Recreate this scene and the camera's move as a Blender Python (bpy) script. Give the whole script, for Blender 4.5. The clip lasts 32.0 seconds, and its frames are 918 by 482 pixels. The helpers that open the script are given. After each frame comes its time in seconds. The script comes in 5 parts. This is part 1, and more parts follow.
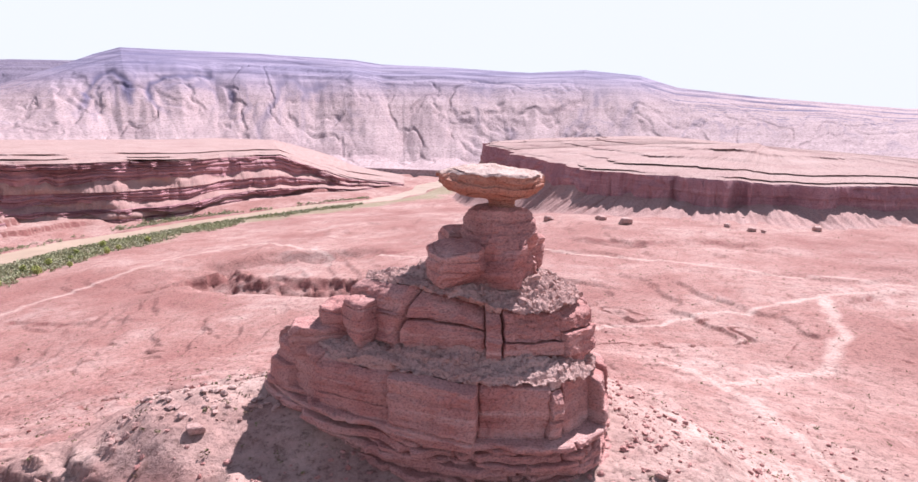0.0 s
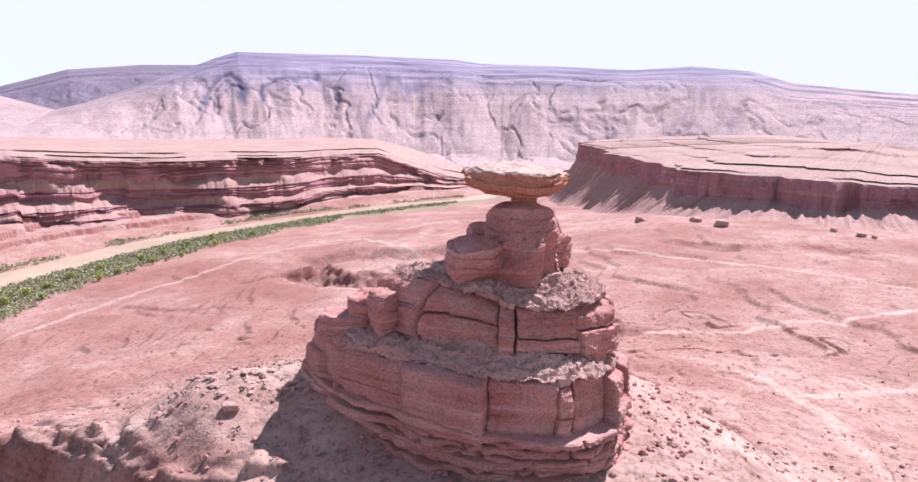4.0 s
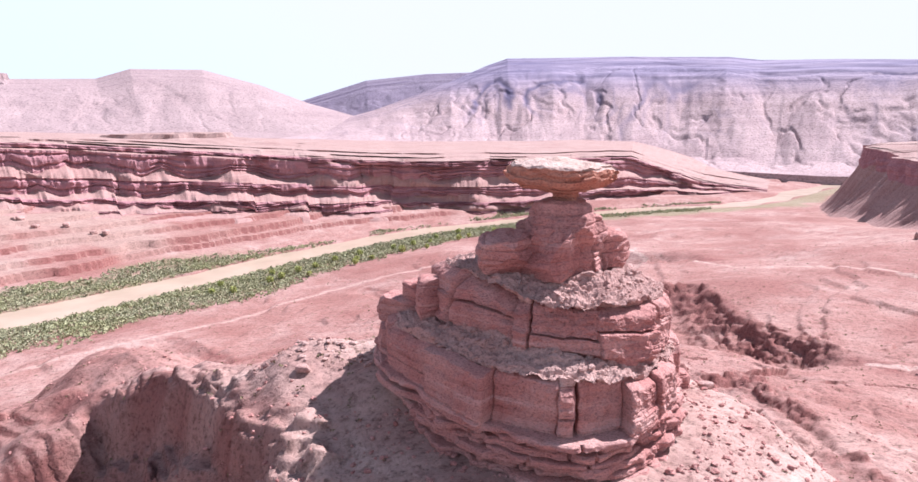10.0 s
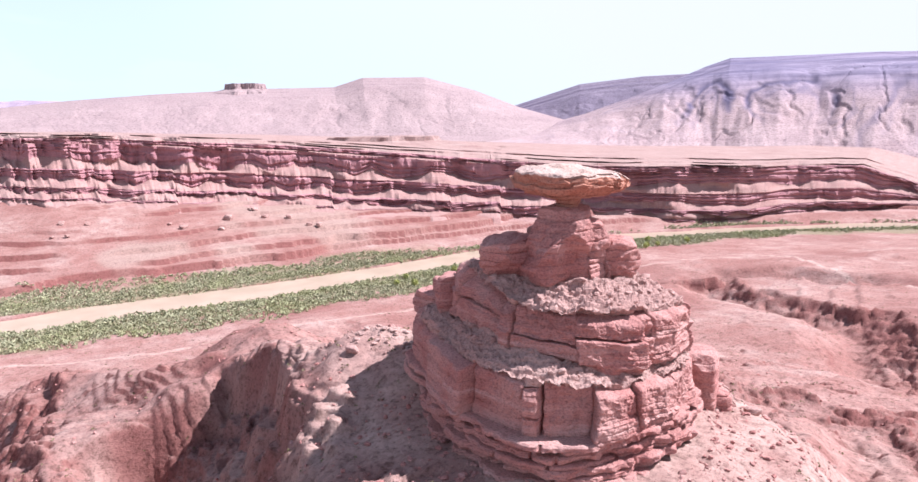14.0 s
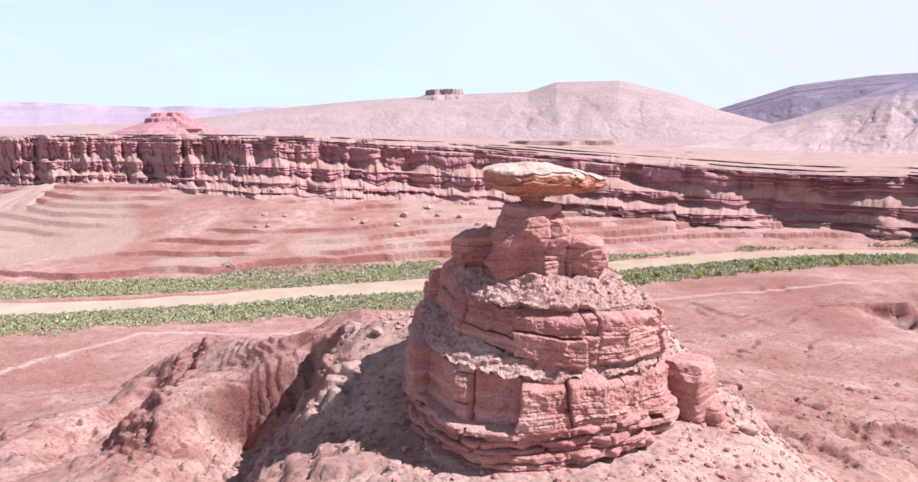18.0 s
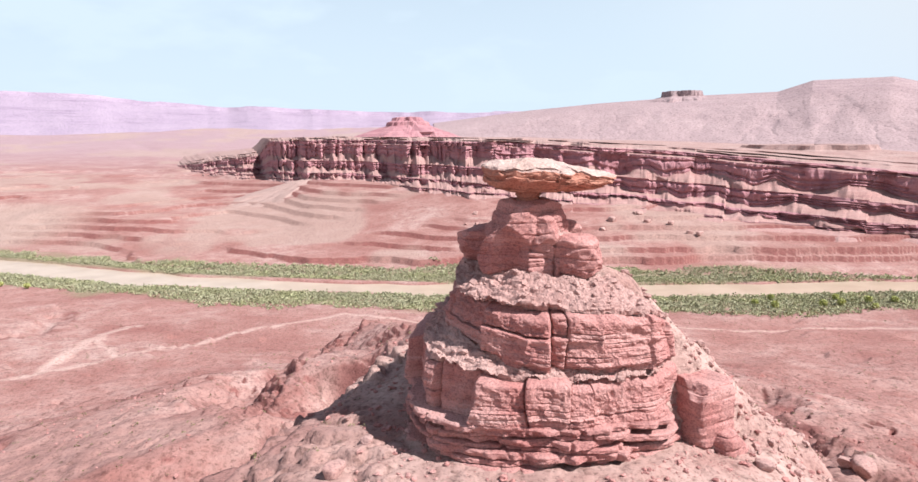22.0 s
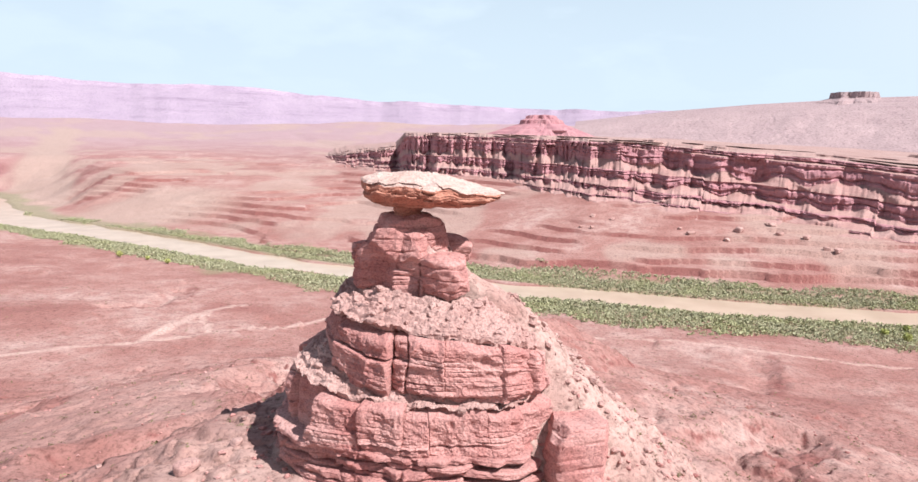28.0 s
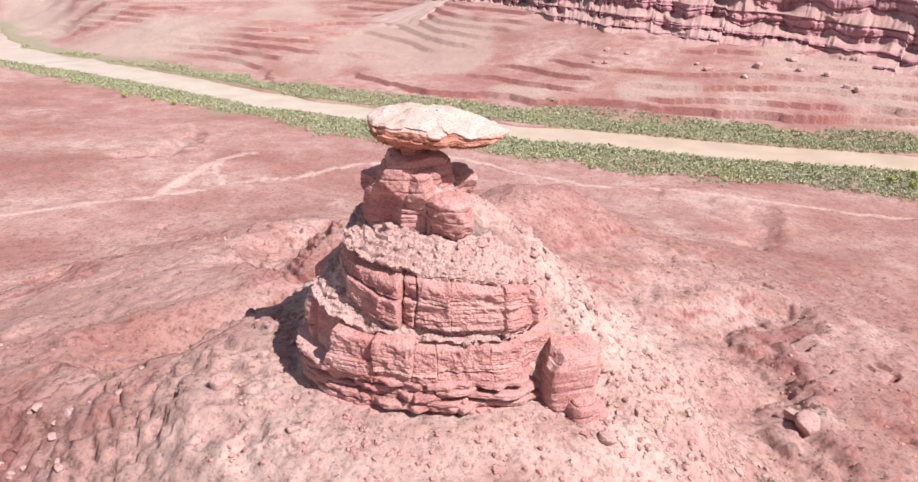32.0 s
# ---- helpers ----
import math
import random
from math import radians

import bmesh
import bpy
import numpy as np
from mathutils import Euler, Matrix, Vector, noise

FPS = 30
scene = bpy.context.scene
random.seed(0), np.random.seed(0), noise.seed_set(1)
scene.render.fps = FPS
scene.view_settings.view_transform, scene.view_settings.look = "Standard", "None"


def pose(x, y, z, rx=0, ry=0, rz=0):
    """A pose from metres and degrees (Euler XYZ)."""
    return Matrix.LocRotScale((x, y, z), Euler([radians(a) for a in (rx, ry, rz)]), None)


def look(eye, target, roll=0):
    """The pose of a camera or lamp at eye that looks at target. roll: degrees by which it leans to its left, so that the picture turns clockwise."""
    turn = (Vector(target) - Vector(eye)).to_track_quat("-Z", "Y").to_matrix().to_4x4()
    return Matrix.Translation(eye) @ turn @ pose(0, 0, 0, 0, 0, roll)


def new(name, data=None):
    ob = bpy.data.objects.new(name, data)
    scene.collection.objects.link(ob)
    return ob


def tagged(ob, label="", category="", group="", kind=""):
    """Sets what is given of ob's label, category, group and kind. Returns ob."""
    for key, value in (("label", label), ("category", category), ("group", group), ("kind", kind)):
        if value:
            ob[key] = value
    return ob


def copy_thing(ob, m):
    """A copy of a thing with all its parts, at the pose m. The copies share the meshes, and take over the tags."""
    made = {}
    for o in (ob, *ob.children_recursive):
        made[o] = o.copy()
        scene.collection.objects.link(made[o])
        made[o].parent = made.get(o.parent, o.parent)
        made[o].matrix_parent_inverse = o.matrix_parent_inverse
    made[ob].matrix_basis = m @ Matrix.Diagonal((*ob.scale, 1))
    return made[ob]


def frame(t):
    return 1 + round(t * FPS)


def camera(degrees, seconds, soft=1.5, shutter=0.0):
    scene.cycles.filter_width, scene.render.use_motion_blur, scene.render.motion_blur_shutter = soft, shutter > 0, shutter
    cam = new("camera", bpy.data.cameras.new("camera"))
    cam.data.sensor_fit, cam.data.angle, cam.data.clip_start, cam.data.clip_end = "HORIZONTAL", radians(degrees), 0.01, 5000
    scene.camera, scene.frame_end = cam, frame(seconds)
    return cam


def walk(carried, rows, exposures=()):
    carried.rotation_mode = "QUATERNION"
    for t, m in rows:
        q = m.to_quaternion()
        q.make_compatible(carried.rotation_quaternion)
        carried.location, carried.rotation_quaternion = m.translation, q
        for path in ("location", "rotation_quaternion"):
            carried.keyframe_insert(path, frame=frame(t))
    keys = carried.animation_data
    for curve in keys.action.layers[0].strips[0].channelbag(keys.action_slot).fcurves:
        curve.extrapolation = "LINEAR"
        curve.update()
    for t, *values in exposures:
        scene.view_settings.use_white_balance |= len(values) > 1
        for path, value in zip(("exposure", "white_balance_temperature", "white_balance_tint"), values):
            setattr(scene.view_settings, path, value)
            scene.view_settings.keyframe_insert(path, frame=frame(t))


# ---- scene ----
EXPOSURE, KELVIN, TINT = 0.79, 5700, 17
cam = camera(67.5, 32.0)
PATH = [
    (0, (2.716, 3.694, 98.851), (2.757, 5.661, 98.489), 0.4),
    (0.5, (4.197, 3.46, 98.912), (4.191, 5.427, 98.55), 0.3),
    (1, (5.643, 2.886, 98.899), (5.589, 4.852, 98.536), 0.3),
    (1.5, (7.218, 2.483, 99.013), (7.109, 4.447, 98.65), 0.3),
    (2, (8.617, 2.091, 98.967), (8.461, 4.051, 98.604), 0.2),
    (2.5, (10.326, 1.892, 98.876), (10.133, 3.849, 98.513), 0.2),
    (3, (11.91, 1.72, 98.898), (11.699, 3.675, 98.534), 0.2),
    (3.5, (13.732, 1.769, 98.936), (13.499, 3.722, 98.571), 0.1),
    (5.5, (22.557, 2.265, 98.712), (22.256, 4.208, 98.346), -0.0),
    (6, (25.286, 2.593, 98.617), (24.935, 4.527, 98.252), -0.1),
    (6.5, (28.468, 3.076, 98.651), (28.014, 4.99, 98.289), -0.2),
    (7, (31.799, 3.598, 98.606), (31.254, 5.488, 98.246), -0.3),
    (7.5, (35.223, 3.93, 98.534), (34.597, 5.796, 98.176), -0.4),
    (8, (38.595, 5.217, 98.381), (37.9, 7.058, 98.025), -0.5),
    (8.5, (41.742, 6.158, 97.988), (40.978, 7.972, 97.633), -0.5),
    (9, (45.057, 7.528, 97.819), (44.213, 9.307, 97.464), -0.6),
    (9.5, (48.629, 8.801, 97.609), (47.716, 10.545, 97.256), -0.7),
    (10, (52.027, 10.131, 97.414), (51.055, 11.843, 97.061), -0.7),
    (10.5, (55.559, 11.898, 97.416), (54.528, 13.575, 97.064), -0.7),
    (11, (59.392, 13.669, 97.507), (58.299, 15.307, 97.156), -0.7),
    (11.5, (63.349, 15.521, 97.709), (62.193, 17.116, 97.36), -0.7),
    (12, (67.28, 17.079, 97.663), (66.059, 18.624, 97.317), -0.7),
    (12.5, (71.455, 18.937, 97.533), (70.172, 20.432, 97.19), -0.7),
    (13, (75.389, 21.04, 97.487), (74.047, 22.483, 97.146), -0.8),
    (13.5, (79.239, 23.606, 97.565), (77.839, 24.994, 97.227), -0.8),
    (14, (83.269, 25.864, 97.64), (81.816, 27.198, 97.305), -0.8),
    (14.5, (87.291, 28.421, 97.501), (85.79, 29.7, 97.169), -0.8),
    (16.5, (102.322, 41.149, 97.241), (100.666, 42.222, 96.916), -0.7),
    (17, (105.348, 45.092, 96.883), (103.649, 46.098, 96.562), -0.8),
    (17.5, (108.276, 49.062, 96.558), (106.539, 49.999, 96.239), -0.7),
    (18, (110.939, 53.216, 96.299), (109.166, 54.086, 95.983), -0.6),
    (18.5, (113.525, 57.685, 95.978), (111.72, 58.487, 95.664), -0.7),
    (19, (115.848, 62.327, 95.812), (114.013, 63.059, 95.501), -0.7),
    (19.5, (117.95, 67.027, 95.622), (116.088, 67.689, 95.313), -0.6),
    (20, (119.762, 71.846, 95.362), (117.876, 72.436, 95.054), -0.7),
    (20.5, (121.304, 76.724, 95.099), (119.394, 77.234, 94.793), -0.6),
    (21, (122.881, 81.562, 94.887), (120.949, 81.982, 94.584), -0.5),
    (21.5, (124.284, 86.296, 94.722), (122.335, 86.624, 94.42), -0.5),
    (22, (125.277, 91.131, 94.522), (123.312, 91.354, 94.223), -0.5),
    (22.5, (126.182, 95.804, 94.339), (124.207, 95.917, 94.043), -0.3),
    (23, (126.775, 100.464, 94.199), (124.797, 100.469, 93.906), -0.3),
    (23.5, (126.875, 105.252, 93.952), (124.899, 105.155, 93.659), -0.2),
    (24, (126.798, 109.886, 93.637), (124.825, 109.737, 93.342), -0.1),
    (24.5, (126.48, 114.377, 93.527), (124.511, 114.193, 93.23), -0.0),
    (25, (126.033, 118.87, 93.401), (124.066, 118.666, 93.101), 0.1),
    (25.5, (125.377, 123.004, 93.332), (123.411, 122.8, 93.029), 0.2),
    (27.5, (122.344, 134.838, 95.013), (120.379, 134.638, 94.702), 0.9),
    (28, (121.674, 135.564, 97.242), (119.709, 135.364, 96.932), 1.0),
    (28.5, (121.236, 135.736, 99.641), (119.27, 135.536, 99.331), 0.9),
    (29, (121.136, 135.772, 102.025), (119.176, 135.57, 101.686), 1.0),
    (29.5, (120.933, 135.769, 104.389), (118.983, 135.567, 103.991), 0.9),
    (30, (120.884, 135.818, 106.749), (118.952, 135.614, 106.274), 0.8),
    (30.5, (121.014, 135.9, 109.224), (119.105, 135.694, 108.665), 0.8),
    (31, (121.065, 135.881, 111.659), (119.182, 135.676, 111.016), 0.8),
    (31.5, (121.029, 136.051, 114.076), (119.176, 135.844, 113.351), 0.6),
    (32, (120.984, 135.946, 116.051), (119.161, 135.74, 115.253), 0.7),
]
walk(cam, [(t, look(eye, target, roll)) for t, eye, target, roll in PATH], [(0.0, EXPOSURE + 0.08, KELVIN + 100, TINT + 1), (13.0, EXPOSURE + 0.13, KELVIN, TINT - 1), (24.0, EXPOSURE - 0.12, KELVIN + 300, TINT - 6), (32.0, EXPOSURE - 0.08, KELVIN + 300, TINT - 6)])

# ---- daylight ----
SUN_TO = Vector((0.345, 0.585, 0.82)).normalized()
world = bpy.data.worlds.new("daylight")
scene.world = world
world.use_nodes = True
wn = world.node_tree.nodes
sky = wn.new("ShaderNodeTexSky")
sky.sky_type = "NISHITA"
sky.sun_disc = False
sky.sun_elevation = math.asin(SUN_TO.z)
sky.sun_rotation = math.atan2(SUN_TO.x, SUN_TO.y)
sky.dust_density = 1.0
sky.altitude = 1300
wl = world.node_tree.links
way = wn.new("ShaderNodeTexCoord").outputs["Generated"]
split = wn.new("ShaderNodeSeparateXYZ")
wl.new(way, split.inputs[0])
low = wn.new("ShaderNodeMapRange")          # haze thickens towards the horizon
low.interpolation_type = "SMOOTHSTEP"
for k, v in (("From Min", 0.0), ("From Max", 0.85), ("To Min", 0.97), ("To Max", 0.05)):
    low.inputs[k].default_value = v
wl.new(split.outputs[2], low.inputs["Value"])
toward = wn.new("ShaderNodeVectorMath")       # and is brighter round the sun
toward.operation = "DOT_PRODUCT"
wl.new(way, toward.inputs[0])
toward.inputs[1].default_value = SUN_TO
glow = wn.new("ShaderNodeMapRange")
glow.interpolation_type = "SMOOTHSTEP"
for k, v in (("From Min", -0.1), ("From Max", 0.6), ("To Min", 0.0), ("To Max", 0.6)):
    glow.inputs[k].default_value = v
wl.new(toward.outputs["Value"], glow.inputs["Value"])
wisp_map = wn.new("ShaderNodeMapping")       # thin cloud
wisp_map.inputs["Scale"].default_value = (3.0, 3.0, 9.0)
wl.new(way, wisp_map.inputs["Vector"])
wisp = wn.new("ShaderNodeTexNoise")
wisp.inputs["Scale"].default_value, wisp.inputs["Detail"].default_value = 1.6, 6.0
wl.new(wisp_map.outputs[0], wisp.inputs["Vector"])
wisp_amount = wn.new("ShaderNodeMapRange")
for k, v in (("From Min", 0.52), ("From Max", 0.75), ("To Min", 0.0), ("To Max", 0.2)):
    wisp_amount.inputs[k].default_value = v
wl.new(wisp.outputs["Fac"], wisp_amount.inputs["Value"])
both = wn.new("ShaderNodeMath")
both.operation, both.use_clamp = "ADD", True
wl.new(low.outputs[0], both.inputs[0])
wl.new(wisp_amount.outputs[0], both.inputs[1])
lowdown = wn.new("ShaderNodeMapRange")
lowdown.interpolation_type = "SMOOTHSTEP"
for k, v in (("From Min", 0.12), ("From Max", 0.34), ("To Min", 1.0), ("To Max", 0.12)):
    lowdown.inputs[k].default_value = v
wl.new(split.outputs[2], lowdown.inputs["Value"])
near_sun = wn.new("ShaderNodeMath")
near_sun.operation = "MULTIPLY"
wl.new(glow.outputs[0], near_sun.inputs[0])
wl.new(lowdown.outputs[0], near_sun.inputs[1])
more = wn.new("ShaderNodeMath")
more.operation, more.use_clamp = "ADD", True
wl.new(both.outputs[0], more.inputs[0])
wl.new(near_sun.outputs[0], more.inputs[1])
haze = wn.new("ShaderNodeMix")
haze.data_type = "RGBA"
veil = wn.new("ShaderNodeMix")                # white towards the sun, bluer away from it
veil.data_type = "RGBA"
veil.inputs[6].default_value = (9.3, 10.6, 11.2, 1)
veil.inputs[7].default_value = (9.9, 10.0, 9.8, 1)
veil_share = wn.new("ShaderNodeMath")
veil_share.operation, veil_share.use_clamp = "MULTIPLY", True
veil_share.inputs[1].default_value = 2.4
wl.new(glow.outputs[0], veil_share.inputs[0])
wl.new(veil_share.outputs[0], veil.inputs[0])
wl.new(veil.outputs[2], haze.inputs[7])
wl.new(more.outputs[0], haze.inputs[0])
wl.new(sky.outputs[0], haze.inputs[6])
wn["Background"].inputs[1].default_value = 0.0525
wl.new(haze.outputs[2], wn["Background"].inputs[0])
sun = bpy.data.lights.new("sun", "SUN")
sun.energy, sun.angle, sun.color = 5.2, radians(0.55), (1.0, 0.95, 0.88)
new("sun", sun).matrix_world = look(SUN_TO * 400, (0, 0, 0))

# ---- noise ----
HUB = np.array((10.7, 119.0))          # the butte's axis in plan
RNG = np.random.RandomState(7)


LATTICE = 4096
SHUFFLE = RNG.permutation(LATTICE).astype(np.int32)
TONES = RNG.uniform(-1, 1, LATTICE)


def vnoise(x, y, z=None, seed=0):
    """Smooth lattice noise, -1 to 1, of arrays x, y (and z)."""
    x, y = np.broadcast_arrays(np.asarray(x, float), np.asarray(y, float))
    i, j = np.floor(x), np.floor(y)
    u, v = x - i, y - j
    u, v = u * u * (3 - 2 * u), v * v * (3 - 2 * v)
    last = LATTICE - 1
    i, j = i.astype(np.int32), j.astype(np.int32) + seed * 37
    a, b = SHUFFLE[i & last], SHUFFLE[(i + 1) & last]
    corners = [SHUFFLE[(h + j + k) & last] for k in (0, 1) for h in (a, b)]

    def plane(k):
        p, q, r, s = (TONES[(h + k) & last] for h in corners)
        low, up = p + (q - p) * u, r + (s - r) * u
        return low + (up - low) * v
    if z is None:
        return plane(seed * 101)
    z = np.broadcast_to(np.asarray(z, float), x.shape)
    k = np.floor(z)
    w = z - k
    w = w * w * (3 - 2 * w)
    k = SHUFFLE[k.astype(np.int32) & last] + seed * 101
    k1 = SHUFFLE[(np.floor(z).astype(np.int32) + 1) & last] + seed * 101
    low = plane(k)
    return low + (plane(k1) - low) * w


def fbm(x, y, z=None, octaves=4, seed=0, gain=0.5):
    total, amp = 0.0, 1.0
    for o in range(octaves):
        f = 2.03 ** o
        total = total + amp * vnoise(x * f + 7.3 * o, y * f - 3.1 * o, None if z is None else z * f, seed + o)
        amp *= gain
    return total


def smooth(a, b, x):
    t = np.clip((x - a) / (b - a), 0, 1)
    return t * t * (3 - 2 * t)


def table(x, pairs):
    """Interpolates a short table of (x, value)."""
    a = np.array(sorted(pairs), float)
    return np.interp(x, a[:, 0], a[:, 1])


def way_to(x, y, line):
    """Distance to a polyline, the side (+ to the left of its run) and the run at the nearest place."""
    best = np.full(np.shape(x), 1e9)
    side = np.ones(np.shape(x))
    run = np.zeros(np.shape(x))
    gone = 0.0
    for (ax, ay), (bx, by) in zip(line[:-1], line[1:]):
        dx, dy = bx - ax, by - ay
        n = math.hypot(dx, dy)
        t = np.clip(((x - ax) * dx + (y - ay) * dy) / (n * n), 0, 1)
        d = np.hypot(x - ax - t * dx, y - ay - t * dy)
        s = np.where(dx * (y - ay) - dy * (x - ax) >= 0, 1.0, -1.0)
        m = d < best
        best, side, run = np.where(m, d, best), np.where(m, s, side), np.where(m, gone + t * n, run)
        gone += n
    return best, side, run


# ---- meshes ----
def mesh_object(name, verts, faces, material, parent=None, label="", smooth_faces=False, attrs=None):
    me = bpy.data.meshes.new(name)
    verts = np.asarray(verts, np.float32).reshape(-1, 3)
    faces = np.asarray(faces, np.int32)
    k = faces.shape[1]
    me.vertices.add(len(verts))
    me.vertices.foreach_set("co", verts.ravel())
    me.loops.add(faces.size)
    me.loops.foreach_set("vertex_index", faces.ravel())
    me.polygons.add(len(faces))
    me.polygons.foreach_set("loop_start", np.arange(0, faces.size, k, dtype=np.int32))
    me.polygons.foreach_set("loop_total", np.full(len(faces), k, np.int32))
    me.update(calc_edges=True)
    me.polygons.foreach_set("use_smooth", np.full(len(faces), smooth_faces))
    for key, values in (attrs or {}).items():
        at = me.attributes.new(key, "FLOAT", "POINT")
        at.data.foreach_set("value", np.asarray(values, np.float32).ravel())
    me.materials.append(material)
    me.validate()
    ob = new(name, me)
    if parent is not None:
        ob.parent = parent
    if label:
        tagged(ob, label=label)
    return ob


def grid_faces(n, m, wrap=False):
    """Quads of a grid of n columns (around) and m rows (outwards or upwards)."""
    i = np.arange(n if wrap else n - 1)[:, None]
    j = np.arange(m - 1)[None, :]
    a, b = i * m + j, ((i + 1) % n) * m + j
    return np.stack([a, b, b + 1, a + 1], -1).reshape(-1, 4)


def empty(name, place=(0, 0, 0), **tags):
    ob = new(name)
    ob.location = place
    ob.empty_display_size = 0.5
    return tagged(ob, **tags)


# ---- materials ----
def nodes_of(name, rough):
    m = bpy.data.materials.new(name)
    m.use_nodes = True
    nt = m.node_tree
    b = nt.nodes["Principled BSDF"]
    b.inputs["Roughness"].default_value = rough
    b.inputs["Specular IOR Level"].default_value = 0.2
    return m, nt, b


def n_add(nt, kind, **values):
    n = nt.nodes.new(kind)
    for k, v in values.items():
        n.inputs[k].default_value = v
    return n


def n_noise(nt, coord, scale, stretch=(1, 1, 1), detail=4.0, rough=0.55):
    mp = nt.nodes.new("ShaderNodeMapping")
    mp.inputs["Scale"].default_value = stretch
    nt.links.new(coord, mp.inputs["Vector"])
    n = n_add(nt, "ShaderNodeTexNoise", Scale=scale, Detail=detail, Roughness=rough)
    nt.links.new(mp.outputs[0], n.inputs["Vector"])
    return n.outputs["Fac"]


def n_ramp(nt, fac, stops):
    r = nt.nodes.new("ShaderNodeValToRGB")
    e = r.color_ramp.elements
    while len(e) < len(stops):
        e.new(0.5)
    for q, (pos, col) in zip(e, stops):
        q.position, q.color = pos, (*col, 1)
    nt.links.new(fac, r.inputs[0])
    return r.outputs[0]


def n_mix(nt, fac, a, b, blend="MIX"):
    m = nt.nodes.new("ShaderNodeMix")
    m.data_type, m.blend_type = "RGBA", blend
    for sock, v in ((m.inputs[0], fac), (m.inputs[6], a), (m.inputs[7], b)):
        if isinstance(v, (int, float)):
            sock.default_value = v
        elif isinstance(v, tuple):
            sock.default_value = (*v, 1)
        else:
            nt.links.new(v, sock)
    return m.outputs[2]


def n_bump(nt, b, heights):
    last = None
    for h, k, d in heights:
        bp = n_add(nt, "ShaderNodeBump", Strength=k, Distance=d)
        nt.links.new(h, bp.inputs["Height"])
        if last is not None:
            nt.links.new(last, bp.inputs["Normal"])
        last = bp.outputs[0]
    nt.links.new(last, b.inputs["Normal"])


def rock_material(name, low, mid, high, bed=1.0, grain=1.0, rough=0.92, relief=0.35, upper=None, strata=(), veins=None):
    """Bedded rock: level beds of three tones, stains, and grain with crevice shade painted in. bed: beds per metre,
    grain: 1 for a near surface, less for a far one.
    """
    m, nt, b = nodes_of(name, rough)
    pos = nt.nodes.new("ShaderNodeNewGeometry").outputs["Position"]
    beds = n_noise(nt, pos, bed, (0.035, 0.035, 1.0), 5.0, 0.65)
    blot = n_noise(nt, pos, 0.16 * grain, (1, 1, 0.55), 5.0, 0.6)
    fine = n_noise(nt, pos, 2.6 * grain, (1, 1, 1.6), 6.0, 0.7)
    col = n_ramp(nt, beds, [(0.30, low), (0.47, mid), (0.56, mid), (0.72, high)])
    col = n_mix(nt, n_ramp(nt, blot, [(0.35, (0, 0, 0)), (0.7, (0.55, 0.55, 0.55))]), col, high)
    # grain, its dark end painting shadow into the small crevices
    col = n_mix(nt, 0.75, col, n_ramp(nt, fine, [(0.34, (0.36, 0.32, 0.33)), (0.50, (1, 1, 1)), (0.72, (1.28, 1.25, 1.22))]), "MULTIPLY")
    for z, thick in strata:                     # a pale bed at a height, broken by stains
        zed = nt.nodes.new("ShaderNodeSeparateXYZ")
        nt.links.new(pos, zed.inputs[0])
        off = nt.nodes.new("ShaderNodeMath")
        off.operation = "COMPARE"
        off.inputs[1].default_value, off.inputs[2].default_value = z, thick
        wavy = nt.nodes.new("ShaderNodeMath")
        wavy.operation = "MULTIPLY_ADD"
        wavy.inputs[1].default_value = 1.6
        nt.links.new(blot, wavy.inputs[0])
        nt.links.new(zed.outputs[2], wavy.inputs[2])
        nt.links.new(wavy.outputs[0], off.inputs[0])
        part_of = nt.nodes.new("ShaderNodeMath")
        part_of.operation = "MULTIPLY"
        part_of.inputs[1].default_value = 0.24
        nt.links.new(off.outputs[0], part_of.inputs[0])
        col = n_mix(nt, part_of.outputs[0], col, tuple(min(1.0, 1.25 * v) for v in high))
    if upper:                                   # two other tones above a height
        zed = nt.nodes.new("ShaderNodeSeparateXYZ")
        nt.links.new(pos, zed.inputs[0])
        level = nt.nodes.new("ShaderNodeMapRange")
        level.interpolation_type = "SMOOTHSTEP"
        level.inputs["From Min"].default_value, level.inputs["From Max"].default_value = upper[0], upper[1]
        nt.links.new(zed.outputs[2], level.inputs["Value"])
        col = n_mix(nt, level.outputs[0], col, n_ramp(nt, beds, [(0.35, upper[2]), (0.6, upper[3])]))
    if veins:                                   # folded darker layers
        vein = nt.nodes.new("ShaderNodeAttribute")
        vein.attribute_name = "vein"
        col = n_mix(nt, vein.outputs["Fac"], col, veins)
    nt.links.new(col, b.inputs["Base Color"])
    n_bump(nt, b, [(beds, 0.6, relief), (fine, 0.95, relief * 0.8)])
    return m


